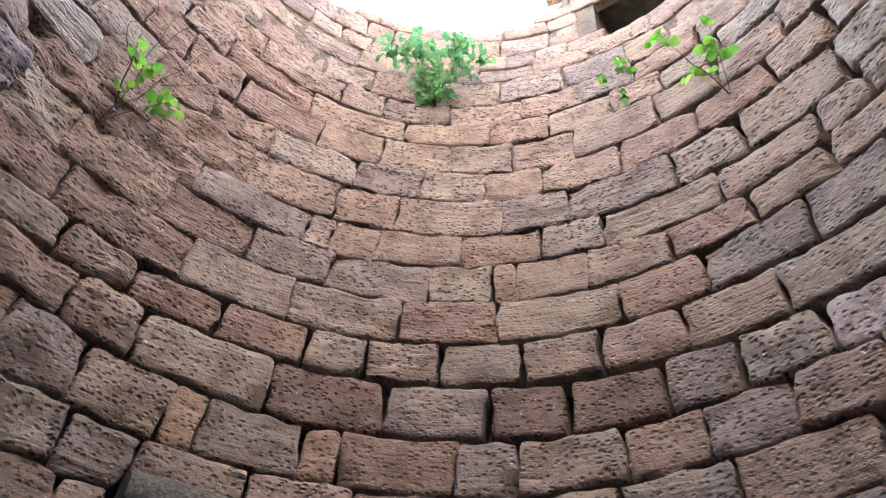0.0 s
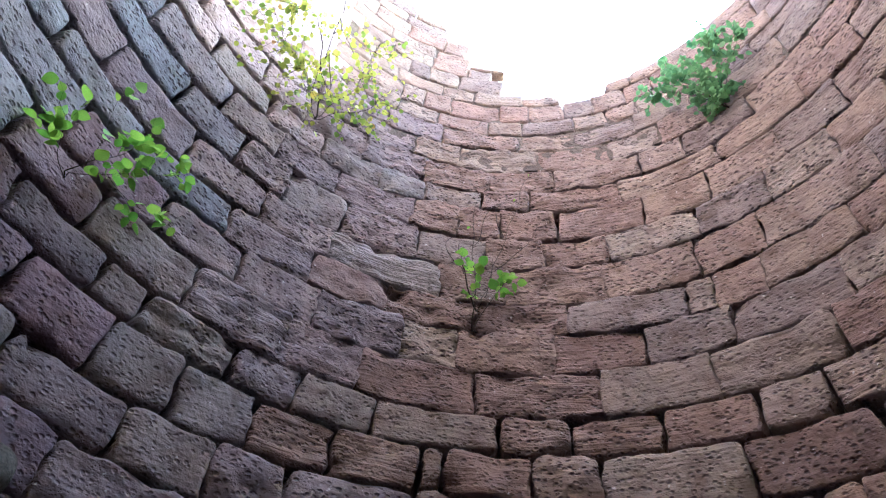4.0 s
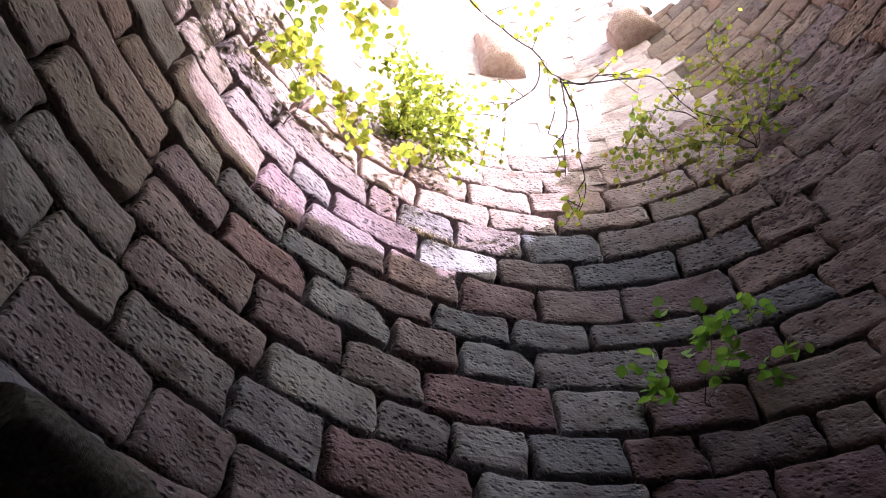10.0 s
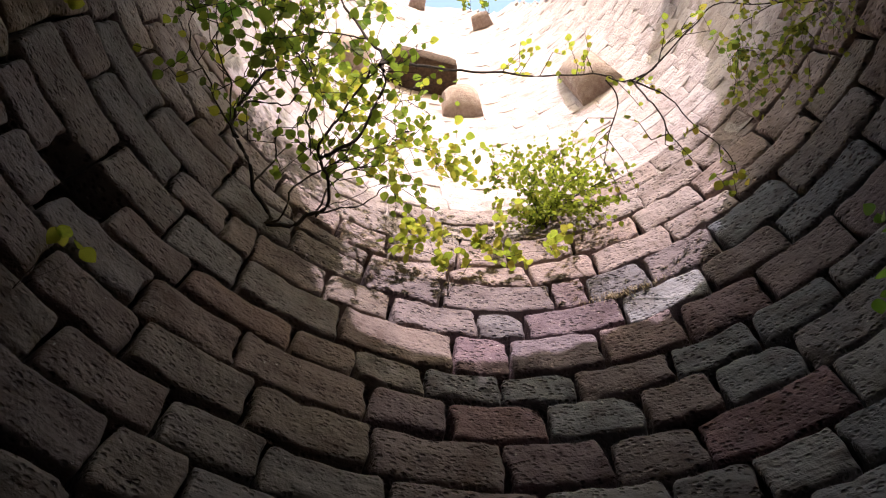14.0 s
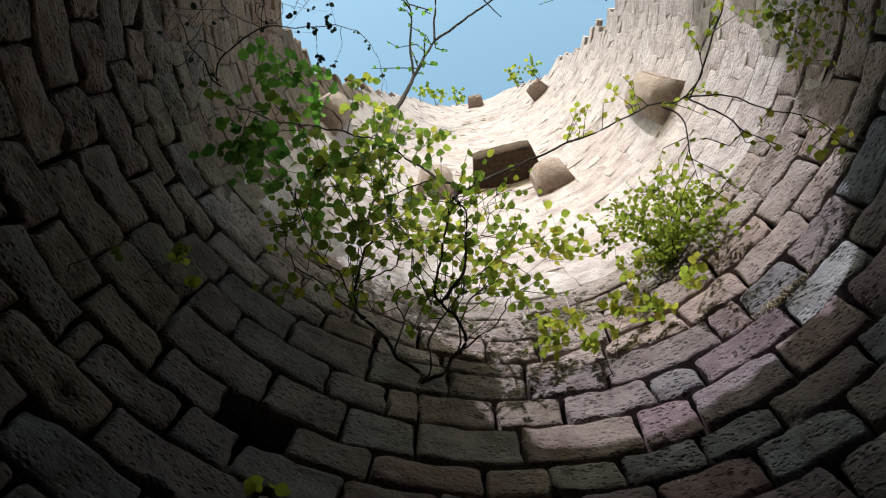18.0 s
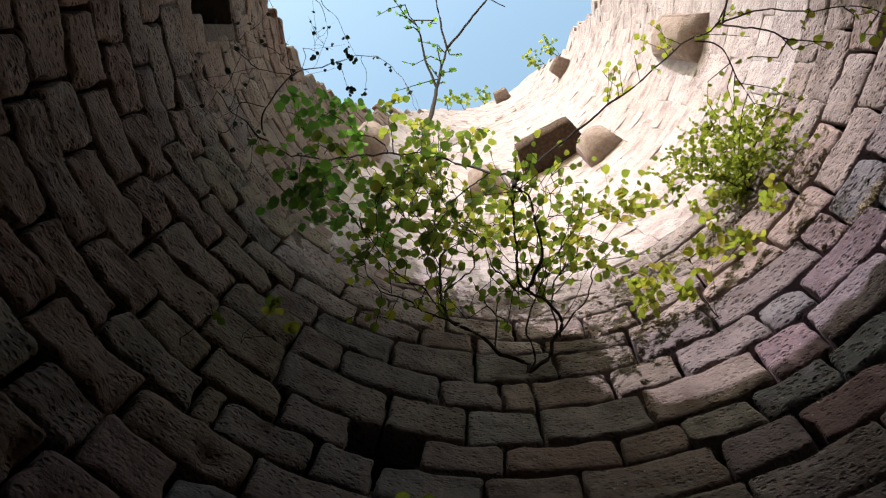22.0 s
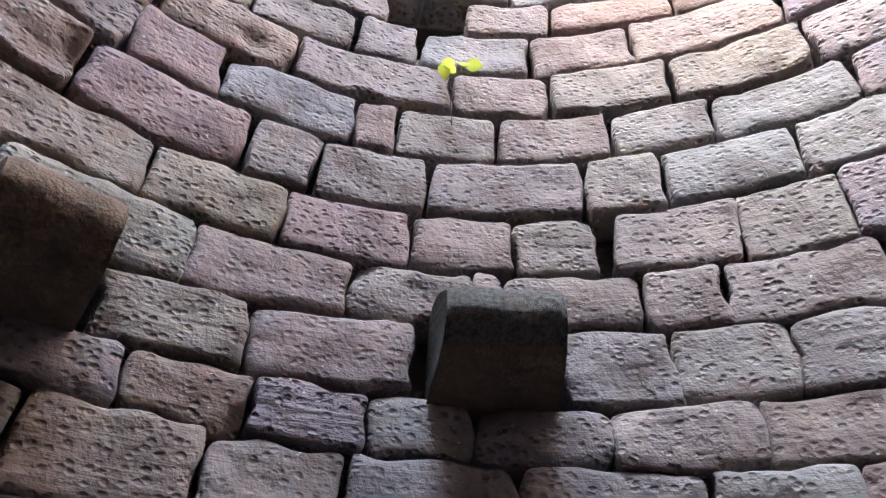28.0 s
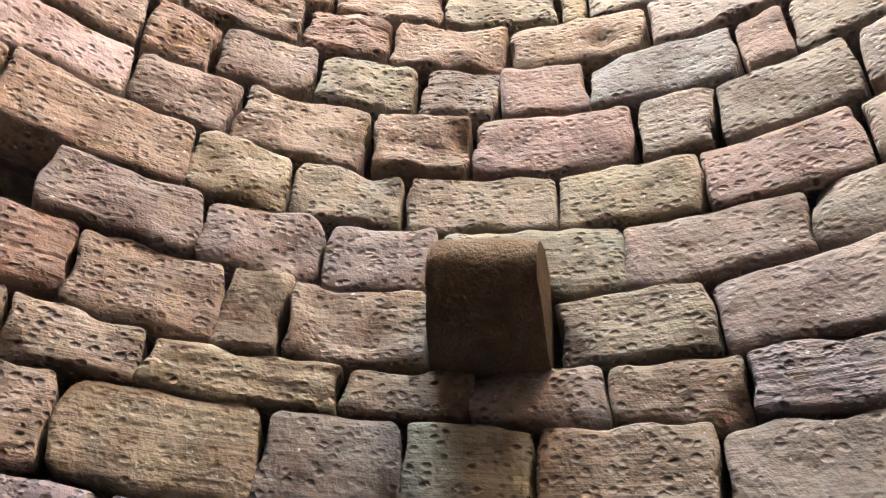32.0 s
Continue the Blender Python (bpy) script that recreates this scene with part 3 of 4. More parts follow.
# ---- the courses: heights of the beds every 15 degrees from bearing 0, and the bearings of the upright joints ----
BEDS = [
    [2.22, 2.22, 2.22, 2.22, 2.22, 2.22, 2.22, 2.22, 2.22, 2.22, 2.22, 2.22, 2.22, 2.22, 2.22, 2.22, 2.22, 2.22, 2.22, 2.22, 2.22, 2.22, 2.22, 2.22],
    [2.478, 2.478, 2.478, 2.478, 2.478, 2.478, 2.478, 2.476, 2.447, 2.451, 2.472, 2.474, 2.489, 2.496, 2.494, 2.491, 2.479, 2.478, 2.478, 2.478, 2.478, 2.478, 2.478, 2.478],
    [2.658, 2.658, 2.658, 2.658, 2.658, 2.658, 2.658, 2.657, 2.655, 2.655, 2.662, 2.668, 2.657, 2.643, 2.655, 2.69, 2.666, 2.658, 2.658, 2.658, 2.658, 2.658, 2.658, 2.658],
    [2.915, 2.915, 2.915, 2.915, 2.915, 2.915, 2.915, 2.914, 2.908, 2.923, 2.963, 2.911, 2.902, 2.913, 2.932, 2.954, 2.935, 2.915, 2.915, 2.915, 2.915, 2.915, 2.915, 2.915],
    [3.173, 3.178, 3.196, 3.202, 3.172, 3.193, 3.19, 3.178, 3.15, 3.16, 3.16, 3.152, 3.154, 3.162, 3.178, 3.202, 3.225, 3.199, 3.165, 3.158, 3.158, 3.162, 3.181, 3.173],
    [3.505, 3.468, 3.453, 3.496, 3.508, 3.422, 3.425, 3.468, 3.452, 3.44, 3.417, 3.398, 3.406, 3.418, 3.442, 3.481, 3.497, 3.466, 3.448, 3.452, 3.447, 3.472, 3.521, 3.549],
    [3.772, 3.788, 3.787, 3.769, 3.748, 3.732, 3.714, 3.726, 3.729, 3.73, 3.703, 3.693, 3.698, 3.723, 3.749, 3.736, 3.78, 3.78, 3.777, 3.774, 3.767, 3.785, 3.808, 3.796],
    [4.033, 4.034, 4.018, 4.01, 3.995, 3.975, 3.973, 3.975, 3.982, 3.996, 3.984, 3.975, 3.982, 4.009, 4.04, 4.033, 4.081, 4.068, 4.063, 4.056, 4.035, 4.03, 4.04, 4.042],
    [4.339, 4.341, 4.328, 4.286, 4.287, 4.266, 4.262, 4.267, 4.271, 4.281, 4.265, 4.258, 4.26, 4.288, 4.31, 4.356, 4.375, 4.368, 4.359, 4.351, 4.334, 4.338, 4.347, 4.341],
    [4.647, 4.622, 4.614, 4.612, 4.56, 4.543, 4.536, 4.54, 4.565, 4.585, 4.544, 4.53, 4.525, 4.533, 4.56, 4.603, 4.628, 4.652, 4.666, 4.651, 4.622, 4.625, 4.649, 4.642],
    [4.916, 4.896, 4.854, 4.815, 4.792, 4.781, 4.779, 4.778, 4.811, 4.817, 4.805, 4.804, 4.812, 4.822, 4.827, 4.854, 4.905, 4.946, 4.945, 4.92, 4.904, 4.906, 4.904, 4.892],
    [5.166, 5.167, 5.165, 5.143, 5.126, 5.119, 5.115, 5.123, 5.154, 5.158, 5.158, 5.167, 5.174, 5.161, 5.156, 5.205, 5.262, 5.261, 5.273, 5.266, 5.251, 5.244, 5.242, 5.212],
    [5.537, 5.513, 5.486, 5.431, 5.416, 5.41, 5.401, 5.434, 5.466, 5.485, 5.477, 5.501, 5.545, 5.503, 5.5, 5.514, 5.577, 5.581, 5.572, 5.567, 5.551, 5.536, 5.534, 5.536],
    [5.84, 5.807, 5.785, 5.781, 5.766, 5.735, 5.719, 5.764, 5.745, 5.857, 5.857, 5.839, 5.834, 5.837, 5.834, 5.844, 5.914, 5.938, 5.915, 5.898, 5.869, 5.861, 5.892, 5.876],
    [6.09, 6.079, 6.052, 6.024, 6.032, 6.03, 6.026, 6.006, 5.932, 6.049, 6.14, 6.134, 6.117, 6.103, 6.1, 6.108, 6.157, 6.211, 6.202, 6.167, 6.111, 6.129, 6.158, 6.105],
    [6.416, 6.428, 6.367, 6.362, 6.361, 6.353, 6.399, 6.334, 6.274, 6.368, 6.441, 6.436, 6.422, 6.411, 6.408, 6.413, 6.428, 6.49, 6.477, 6.434, 6.401, 6.399, 6.424, 6.404],
    [6.688, 6.727, 6.707, 6.703, 6.702, 6.696, 6.733, 6.681, 6.631, 6.702, 6.758, 6.754, 6.742, 6.734, 6.731, 6.734, 6.746, 6.826, 6.818, 6.785, 6.737, 6.701, 6.732, 6.704],
    [6.971, 6.996, 6.98, 6.977, 6.976, 6.972, 7.001, 6.96, 6.92, 6.976, 7.019, 7.016, 7.006, 7.0, 6.998, 6.999, 7.009, 7.037, 7.085, 7.083, 7.011, 6.938, 6.969, 6.972],
]


def bed(k, deg):
    return float(np.interp(deg % 360, range(0, 360, 15), BEDS[k], period=360))


COURSES = [
    [6.3, 16.8, 29.9, 41.7, 50.4, 63.0, 74.9, 89.8, 100.6, 109.1, 124.0, 134.1, 148.0, 161.3, 171.3, 183.3, 192.3, 202.1, 215.8, 228.0, 240.2, 252.0, 264.4, 275.0, 287.5, 294.5, 308.3, 322.4, 332.5, 345.4, 352.9],
    [3.0, 12.1, 27.4, 37.7, 50.7, 61.8, 70.4, 82.2, 92.8, 104.3, 115.4, 129.2, 140.6, 151.5, 160.0, 168.9, 178.0, 187.8, 197.5, 211.8, 221.5, 235.5, 244.6, 255.5, 271.5, 279.7, 291.3, 306.7, 317.7, 326.3, 341.3, 350.7],
    [0.5, 7.3, 22.6, 34.6, 42.0, 57.5, 66.9, 79.6, 88.3, 100.1, 112.3, 125.6, 134.7, 156.6, 170.1, 181.4, 191.1, 202.7, 207.8, 219.1, 231.2, 239.8, 254.8, 264.6, 276.1, 290.2, 300.1, 310.8, 323.3, 336.0, 344.3],
    [4.2, 11.6, 27.8, 35.0, 47.8, 60.7, 73.8, 82.5, 97.0, 106.6, 117.0, 129.5, 136.4, 148.8, 151.6, 162.7, 176.0, 191.0, 200.9, 211.2, 223.7, 233.7, 248.1, 260.6, 272.2, 280.7, 292.3, 304.7, 317.6, 325.7, 340.5, 352.3],
    [3.0, 11.9, 22.8, 37.0, 47.3, 57.7, 68.3, 81.5, 97.0, 105.5, 117.9, 127.1, 138.3, 139.7, 147.7, 157.5, 169.3, 181.3, 194.7, 205.0, 214.0, 230.0, 240.3, 250.1, 259.6, 272.6, 280.5, 295.0, 299.8, 312.1, 316.3, 327.2, 336.7, 347.2],
    [9.2, 19.0, 28.9, 40.5, 53.1, 72.5, 88.8, 98.6, 111.0, 120.1, 132.4, 140.3, 156.1, 167.2, 174.0, 189.1, 199.1, 211.9, 221.4, 234.7, 244.7, 254.0, 266.2, 276.4, 290.4, 305.6, 323.3, 332.1, 343.8, 346.9, 358.4],
    [4.8, 13.9, 26.7, 33.4, 46.1, 54.5, 65.7, 74.6, 83.6, 96.8, 113.2, 126.4, 137.0, 148.9, 159.8, 164.3, 178.1, 186.7, 194.9, 205.7, 215.5, 222.6, 237.7, 250.2, 261.3, 272.2, 283.7, 294.2, 302.5, 314.8, 327.0, 336.6, 353.9],
    [9.0, 22.7, 37.8, 50.7, 61.8, 78.0, 88.4, 100.3, 115.5, 129.6, 142.9, 154.1, 171.7, 185.9, 198.8, 208.3, 220.5, 231.7, 246.2, 257.9, 276.0, 290.3, 306.5, 322.0, 340.2, 357.3],
    [5.4, 17.9, 30.9, 46.2, 63.6, 73.3, 82.6, 94.4, 106.2, 116.6, 132.7, 144.7, 158.0, 165.7, 177.7, 180.5, 193.4, 206.1, 215.4, 226.3, 237.8, 250.0, 262.3, 273.1, 276.7, 286.8, 302.2, 315.0, 328.4, 343.1, 352.2],
    [8.2, 22.2, 38.9, 54.8, 65.9, 77.0, 89.4, 99.3, 109.4, 118.7, 127.2, 141.9, 152.8, 162.2, 171.3, 182.5, 191.6, 201.6, 218.7, 226.3, 241.2, 259.3, 269.2, 282.2, 295.8, 303.4, 307.4, 326.0, 340.6, 355.2],
    [6.4, 18.4, 32.6, 48.5, 61.2, 73.0, 84.4, 97.4, 105.2, 121.6, 136.2, 146.6, 158.0, 173.8, 185.2, 197.5, 211.8, 220.3, 235.9, 247.0, 264.4, 275.8, 293.6, 304.4, 319.4, 336.0, 347.1],
    [5.7, 16.3, 25.8, 38.1, 54.4, 66.4, 79.5, 94.1, 101.4, 114.6, 124.7, 136.5, 141.2, 150.5, 166.3, 173.7, 185.7, 197.8, 205.8, 218.7, 228.6, 241.7, 254.7, 268.9, 279.0, 290.4, 302.4, 317.8, 329.1, 339.5, 351.6],
    [8.5, 20.2, 32.0, 48.5, 61.7, 73.3, 83.1, 88.7, 106.6, 119.2, 131.8, 145.0, 158.8, 172.2, 180.8, 192.0, 204.3, 214.2, 224.3, 236.0, 247.5, 262.5, 274.3, 285.7, 298.7, 310.5, 326.1, 337.0, 344.9, 353.6],
    [0.8, 13.0, 24.9, 38.3, 54.9, 66.7, 80.1, 91.0, 105.2, 118.8, 133.2, 144.9, 154.4, 166.2, 177.9, 188.3, 198.6, 208.5, 220.5, 234.0, 245.5, 254.8, 267.2, 278.9, 295.4, 314.0, 331.4, 340.6, 352.2],
    [5.3, 18.5, 28.9, 44.7, 58.6, 70.3, 82.3, 93.9, 103.2, 116.0, 125.1, 137.3, 149.9, 160.7, 169.9, 184.3, 194.0, 204.9, 213.3, 227.1, 236.8, 250.1, 260.4, 272.6, 287.0, 300.5, 309.1, 326.3, 339.3, 352.7],
    [8.1, 20.6, 29.9, 43.1, 55.2, 67.3, 76.5, 90.7, 102.5, 113.2, 126.3, 137.9, 147.3, 159.0, 168.8, 183.9, 196.0, 205.3, 218.1, 229.9, 241.6, 250.4, 263.7, 277.1, 292.4, 303.9, 314.5, 329.3, 345.6, 355.7],
    [2.7, 13.1, 25.8, 38.2, 49.2, 61.3, 69.4, 81.8, 94.9, 107.6, 117.1, 131.1, 142.5, 151.2, 165.0, 175.4, 186.2, 198.3, 210.9, 221.9, 233.6, 244.5, 258.3, 270.2, 281.7, 296.3, 308.3, 320.9, 333.2, 350.2],
]
for k, joints in enumerate(COURSES):
    lay(k, joints)


def joints_round(rng, lo, hi):
    a, js = rng.uniform(0, 8), []
    while a < 360 - lo * 0.5:
        js.append(a)
        a += rng.uniform(lo, hi)
    return js


def masonry(name, label, arc, levels, lo, hi, material, gap, nx, nz, seed, fall=0.016):
    """Far courses, joined to one mesh for each side of the tower."""
    rng = random.Random(seed)
    made = {w: ([], []) for w in WALLS}
    for z0, z1 in zip(levels, levels[1:]):
        js = joints_round(rng, lo, hi)
        for k, a0 in enumerate(js):
            a1 = js[(k + 1) % len(js)] + (360 if k + 1 == len(js) else 0)
            mid = (a0 + a1) / 2
            top = min(z1, rim(mid) + rng.uniform(0.0, 0.07))
            if top - z0 < 0.07 or not arc[0] <= (mid - arc[0]) % 360 + arc[0] < arc[1] or in_pocket(a0, a1, z0, z1):
                continue
            v, f = stone_mesh(a0, a1, z0, top, rng, (0.0, 0.0), nx, nz, gap, rng.uniform(-0.3, 0.5) * fall, 0.004 if fall < 0.01 else 0.014, 0.02, 0.1, 0.0, fall)
            vs, fs = made[side(mid)]
            b = len(vs)
            vs.extend(v)
            fs.extend(tuple(i + b for i in q) for q in f)
    for w, (v, f) in made.items():
        if v:
            tagged(part(name, v, f, material, WALLS[w], label), kind="stuff")


levels = [6.98]
rng = random.Random(8)
while levels[-1] < 20.8:
    levels.append(levels[-1] + rng.uniform(0.2, 0.3))
# the sunlit arc gets the lightened tint, the other arc keeps brown stone
masonry("upper_masonry", "pale flush sandstone masonry high in the tower, tint lightened for the sun", (18, 180), levels, 6, 12, STONE_FAR, -0.012, 2, 1, 77, 0.003)
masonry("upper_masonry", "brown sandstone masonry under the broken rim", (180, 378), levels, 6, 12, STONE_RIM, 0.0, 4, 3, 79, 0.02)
low = [0.0, 0.3, 0.59, 0.88, 1.2, 1.5, 1.82, 2.04, 2.22]
masonry("footing_masonry", "sandstone blocks at the foot of the wall", (0, 360), low, 9, 15, STONE_LOW, 0.022, 4, 3, 78)

for c in CORBELS:
    corbel(c, low_width(c), LOW_Z0, LOW_Z1, 0.35 if c == 350.0 else 0.39, "brown stone corbel with a rounded worn brow" if c == 186.4 else "dark mossy stone corbel with a rounded brow jutting from the wall",
           BROWN_STONE if c == 186.4 else None, group="low ring of corbels")
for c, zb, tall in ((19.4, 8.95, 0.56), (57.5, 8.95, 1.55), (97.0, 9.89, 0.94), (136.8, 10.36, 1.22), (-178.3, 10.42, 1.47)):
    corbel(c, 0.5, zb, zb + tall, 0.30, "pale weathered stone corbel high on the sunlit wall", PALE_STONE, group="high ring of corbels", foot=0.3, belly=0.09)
corbel(110.4, 0.98, 10.93, 11.43, 0.46, "broad square stone bracket with a brown underside", DARK_BROWN, soft=0.15, foot=0.3)
for c, zb in ((77.0, 16.23), (113.5, 19.90)):
    corbel(c, 0.42, zb, zb + 0.28, 0.3, "small stone corbel just under the broken rim", PALE_STONE, group="top corbels")

# ---- ground ----
g = 80.0
tagged(part("ground", [(-g, -g, -0.08), (g, -g, -0.08), (g, g, -0.08), (-g, g, -0.08)], [(0, 1, 2, 3)], EARTH),
       "bare earth ground inside and round the tower", "ground", kind="structure")


# ---- plants that root in the joints ----
def tube(path, r0, r1, sides=6):
    """A tapered stem along a list of places."""
    verts, faces = [], []
    n = len(path)
    for i, p in enumerate(path):
        d = (path[min(i + 1, n - 1)] - path[max(i - 1, 0)]).normalized()
        a = d.orthogonal().normalized()
        b = d.cross(a)
        r = r0 + (r1 - r0) * i / (n - 1)
        for k in range(sides):
            s = 2 * math.pi * k / sides
            verts.append(p + (a * math.cos(s) + b * math.sin(s)) * r)
    for i in range(n - 1):
        for k in range(sides):
            k2 = (k + 1) % sides
            faces.append((i * sides + k, i * sides + k2, (i + 1) * sides + k2, (i + 1) * sides + k))
    return verts, faces


def smooth_path(points, steps, rng, wobble):
    """A winding line through the points."""
    out = []
    n = len(points)
    for i in range(n - 1):
        p0, p1, p2, p3 = points[max(i - 1, 0)], points[i], points[i + 1], points[min(i + 2, n - 1)]
        for k in range(steps):
            t = k / steps
            q = 0.5 * ((2 * p1) + (p2 - p0) * t + (2 * p0 - 5 * p1 + 4 * p2 - p3) * t * t + (3 * p1 - p0 - 3 * p2 + p3) * t ** 3)
            if out:
                q = q + noise.noise_vector(q * 3.3) * wobble * 7 + noise.noise_vector(q * 9) * wobble * 2
            out.append(q)
    out.append(points[-1])
    return out


def leaf_mesh(wide=0.8, point=1.0):
    """A leaf one metre long along x, cupped, with a point."""
    rows = ((0.0, 0.02), (0.12, 0.30), (0.3, 0.48), (0.5, 0.5), (0.7, 0.40), (0.86, 0.22), (1.0, 0.01))
    verts, faces = [], []
    for x, h in rows:
        h *= wide
        z = -0.10 * x * x * point
        verts += [(x, -h, z + 0.22 * h), (x, 0, z), (x, h, z + 0.22 * h)]
    for i in range(len(rows) - 1):
        a = i * 3
        faces += [(a, a + 3, a + 4, a + 1), (a + 1, a + 4, a + 5, a + 2)]
    me = bpy.data.meshes.new("leaf")
    me.from_pydata([Vector(q) for q in verts], [], faces)
    me.polygons.foreach_set("use_smooth", [True] * len(me.polygons))
    return me


def plant(name, label, category, seed, stems, leaf, leaf_size, count, twig=0.18, per_twig=5, r0=0.008, wide=0.85, droop=0.2, bare=0.25, wobble=0.008, extra=0, stout=1):
    """Stems given as lists of (bearing, radius, height); twigs and leaves grow from them past the bare share."""
    rng = random.Random(seed)
    root = cyl(*stems[0][0])
    thing = tagged(new(name), label, category)
    thing.location = root
    inv = -root
    me = leaf_mesh(wide)
    me.materials.append(leaf)
    shoots = []
    total = 0.0
    for s in stems:
        pts = smooth_path([cyl(*q) for q in s], 6, rng, wobble)
        thick = r0 if any(s is q for q in stems[:stout]) else r0 * 0.5
        v, f = tube([p + inv for p in pts], thick, thick * 0.35)
        stem = part("stem", v, f, BARK, thing)
        ln = sum((pts[i + 1] - pts[i]).length for i in range(len(pts) - 1))
        total += ln
        shoots.append((pts, ln, stem))
    tw_v, tw_f, made = [], [], 0
    fo_v, fo_f = [], []
    while made < count + extra:
        pts, ln, stem = rng.choices(shoots, [q[1] for q in shoots])[0]
        i = int(len(pts) * rng.uniform(bare, 0.999))
        i = min(max(i, 1), len(pts) - 1)
        p = pts[i]
        d = (pts[i] - pts[i - 1]).normalized()
        side_way = Vector((rng.gauss(0, 1), rng.gauss(0, 1), rng.gauss(0.15, 0.8))).normalized()
        way = (d * 0.8 + side_way).normalized()
        ln = twig * rng.uniform(0.5, 1.4)
        end = p + way * ln - Vector((0, 0, droop * ln))
        if end.xy.length > R - 0.03:
            end = Vector((*(end.xy * ((R - 0.05) / end.xy.length)), end.z))
        bend = Vector((rng.gauss(0, 1), rng.gauss(0, 1), rng.gauss(0.4, 1))) * (0.13 * ln)
        line = [p, p.lerp(end, 0.3) + bend, p.lerp(end, 0.7) + bend * rng.uniform(-0.6, 0.9), end]
        v, f = tube([q + inv for q in line], r0 * 0.28, r0 * 0.12, 4)
        b = len(tw_v)
        tw_v += v
        tw_f += [tuple(k + b for k in q) for q in f]
        for k in range(per_twig):
            s = (k + 0.6) / per_twig
            j = min(2, int(s * 3))
            base = line[j].lerp(line[j + 1], s * 3 - j)
            out = (way + Vector((rng.gauss(0, 0.7), rng.gauss(0, 0.7), rng.gauss(-0.15, 0.5)))).normalized()
            up = Vector((rng.gauss(0, 0.45), rng.gauss(-0.1, 0.45), 1)).normalized()
            yy = up.cross(out).normalized()
            zz = out.cross(yy)
            size = leaf_size * rng.uniform(0.6, 1.25)
            m3 = Matrix((out, yy, zz)).transposed().to_4x4()
            m4 = Matrix.Translation(base + inv) @ m3 @ Matrix.Diagonal((size, size, size, 1))
            if made < count:
                ob = new("leaf", me)
                ob.parent = stem
                ob.matrix_local = m4
            else:
                b = len(fo_v)
                fo_v += [m4 @ q.co for q in me.vertices]
                fo_f += [tuple(i + b for i in q.vertices) for q in me.polygons]
            made += 1
    if fo_v:
        tagged(part("foliage", fo_v, fo_f, leaf, thing), kind="stuff")
    if tw_v:
        tagged(part("twig", tw_v, tw_f, BARK, thing), kind="stuff")
    return thing


# the large shrub: many stems from one root in the north-west
plant("shrub", "large leafy shrub with many dark stems rooted in a joint", "shrub", 11,
      [[(136.5, 2.20, 5.58), (130.0, 2.10, 5.84), (129.6, 2.00, 5.92), (135.5, 1.78, 5.92), (137.3, 1.66, 5.94), (137.2, 1.40, 6.09), (136.5, 1.25, 6.20), (133.4, 1.14, 6.22)],
       [(135.5, 1.78, 5.92), (134.2, 1.60, 5.83), (132.1, 1.42, 5.90), (132.1, 1.28, 6.04), (134.6, 1.16, 6.12)],
       [(136.5, 2.20, 5.58), (141.6, 2.10, 5.71), (148.2, 2.02, 5.89), (151.1, 1.95, 6.21), (153.5, 1.75, 6.69), (157.8, 1.55, 7.70), (159.9, 1.50, 8.65), (152.9, 1.45, 10.54)],
       [(148.2, 2.02, 5.89), (155.6, 1.95, 5.91), (165.1, 1.85, 5.64), (171.6, 1.80, 5.87)],
       [(148.2, 2.02, 5.89), (156.0, 1.92, 6.12), (163.5, 1.85, 6.07), (169.3, 1.80, 6.38), (174.8, 1.75, 6.63)],
       [(137.1, 1.78, 5.84), (141.3, 1.70, 6.16), (145.1, 1.65, 6.50), (152.4, 1.58, 7.02), (157.4, 1.50, 7.32), (165.5, 1.50, 7.68)],
       [(136.5, 2.20, 5.58), (135.0, 2.00, 5.76), (133.3, 1.90, 5.96), (132.2, 1.75, 6.15), (127.0, 1.50, 6.67), (118.3, 1.40, 7.55)],
       [(151.1, 1.95, 6.21), (146.6, 1.85, 6.46), (147.7, 1.75, 6.92), (145.7, 1.65, 7.55)],
       [(141.6, 2.10, 5.71), (140.5, 2.00, 5.92), (143.0, 1.90, 6.07), (140.1, 1.80, 6.66)],
       [(130.0, 2.10, 5.84), (124.7, 2.00, 5.98), (120.0, 1.90, 6.20), (115.4, 1.85, 6.38)],
       [(130.0, 2.10, 5.84), (128.4, 1.95, 6.18), (123.5, 1.80, 6.42), (120.4, 1.70, 6.93), (116.6, 1.65, 6.87)],
       [(153.5, 1.75, 6.69), (163.7, 1.70, 6.81), (172.9, 1.65, 6.98)],
       [(153.5, 1.75, 6.69), (160.9, 1.65, 7.02), (164.2, 1.60, 7.82)]],
      LEAF, 0.061, 298, twig=0.38, per_twig=3, r0=0.014, wide=0.92, droop=0.0, bare=0.35, wobble=0.012, extra=400, stout=3)
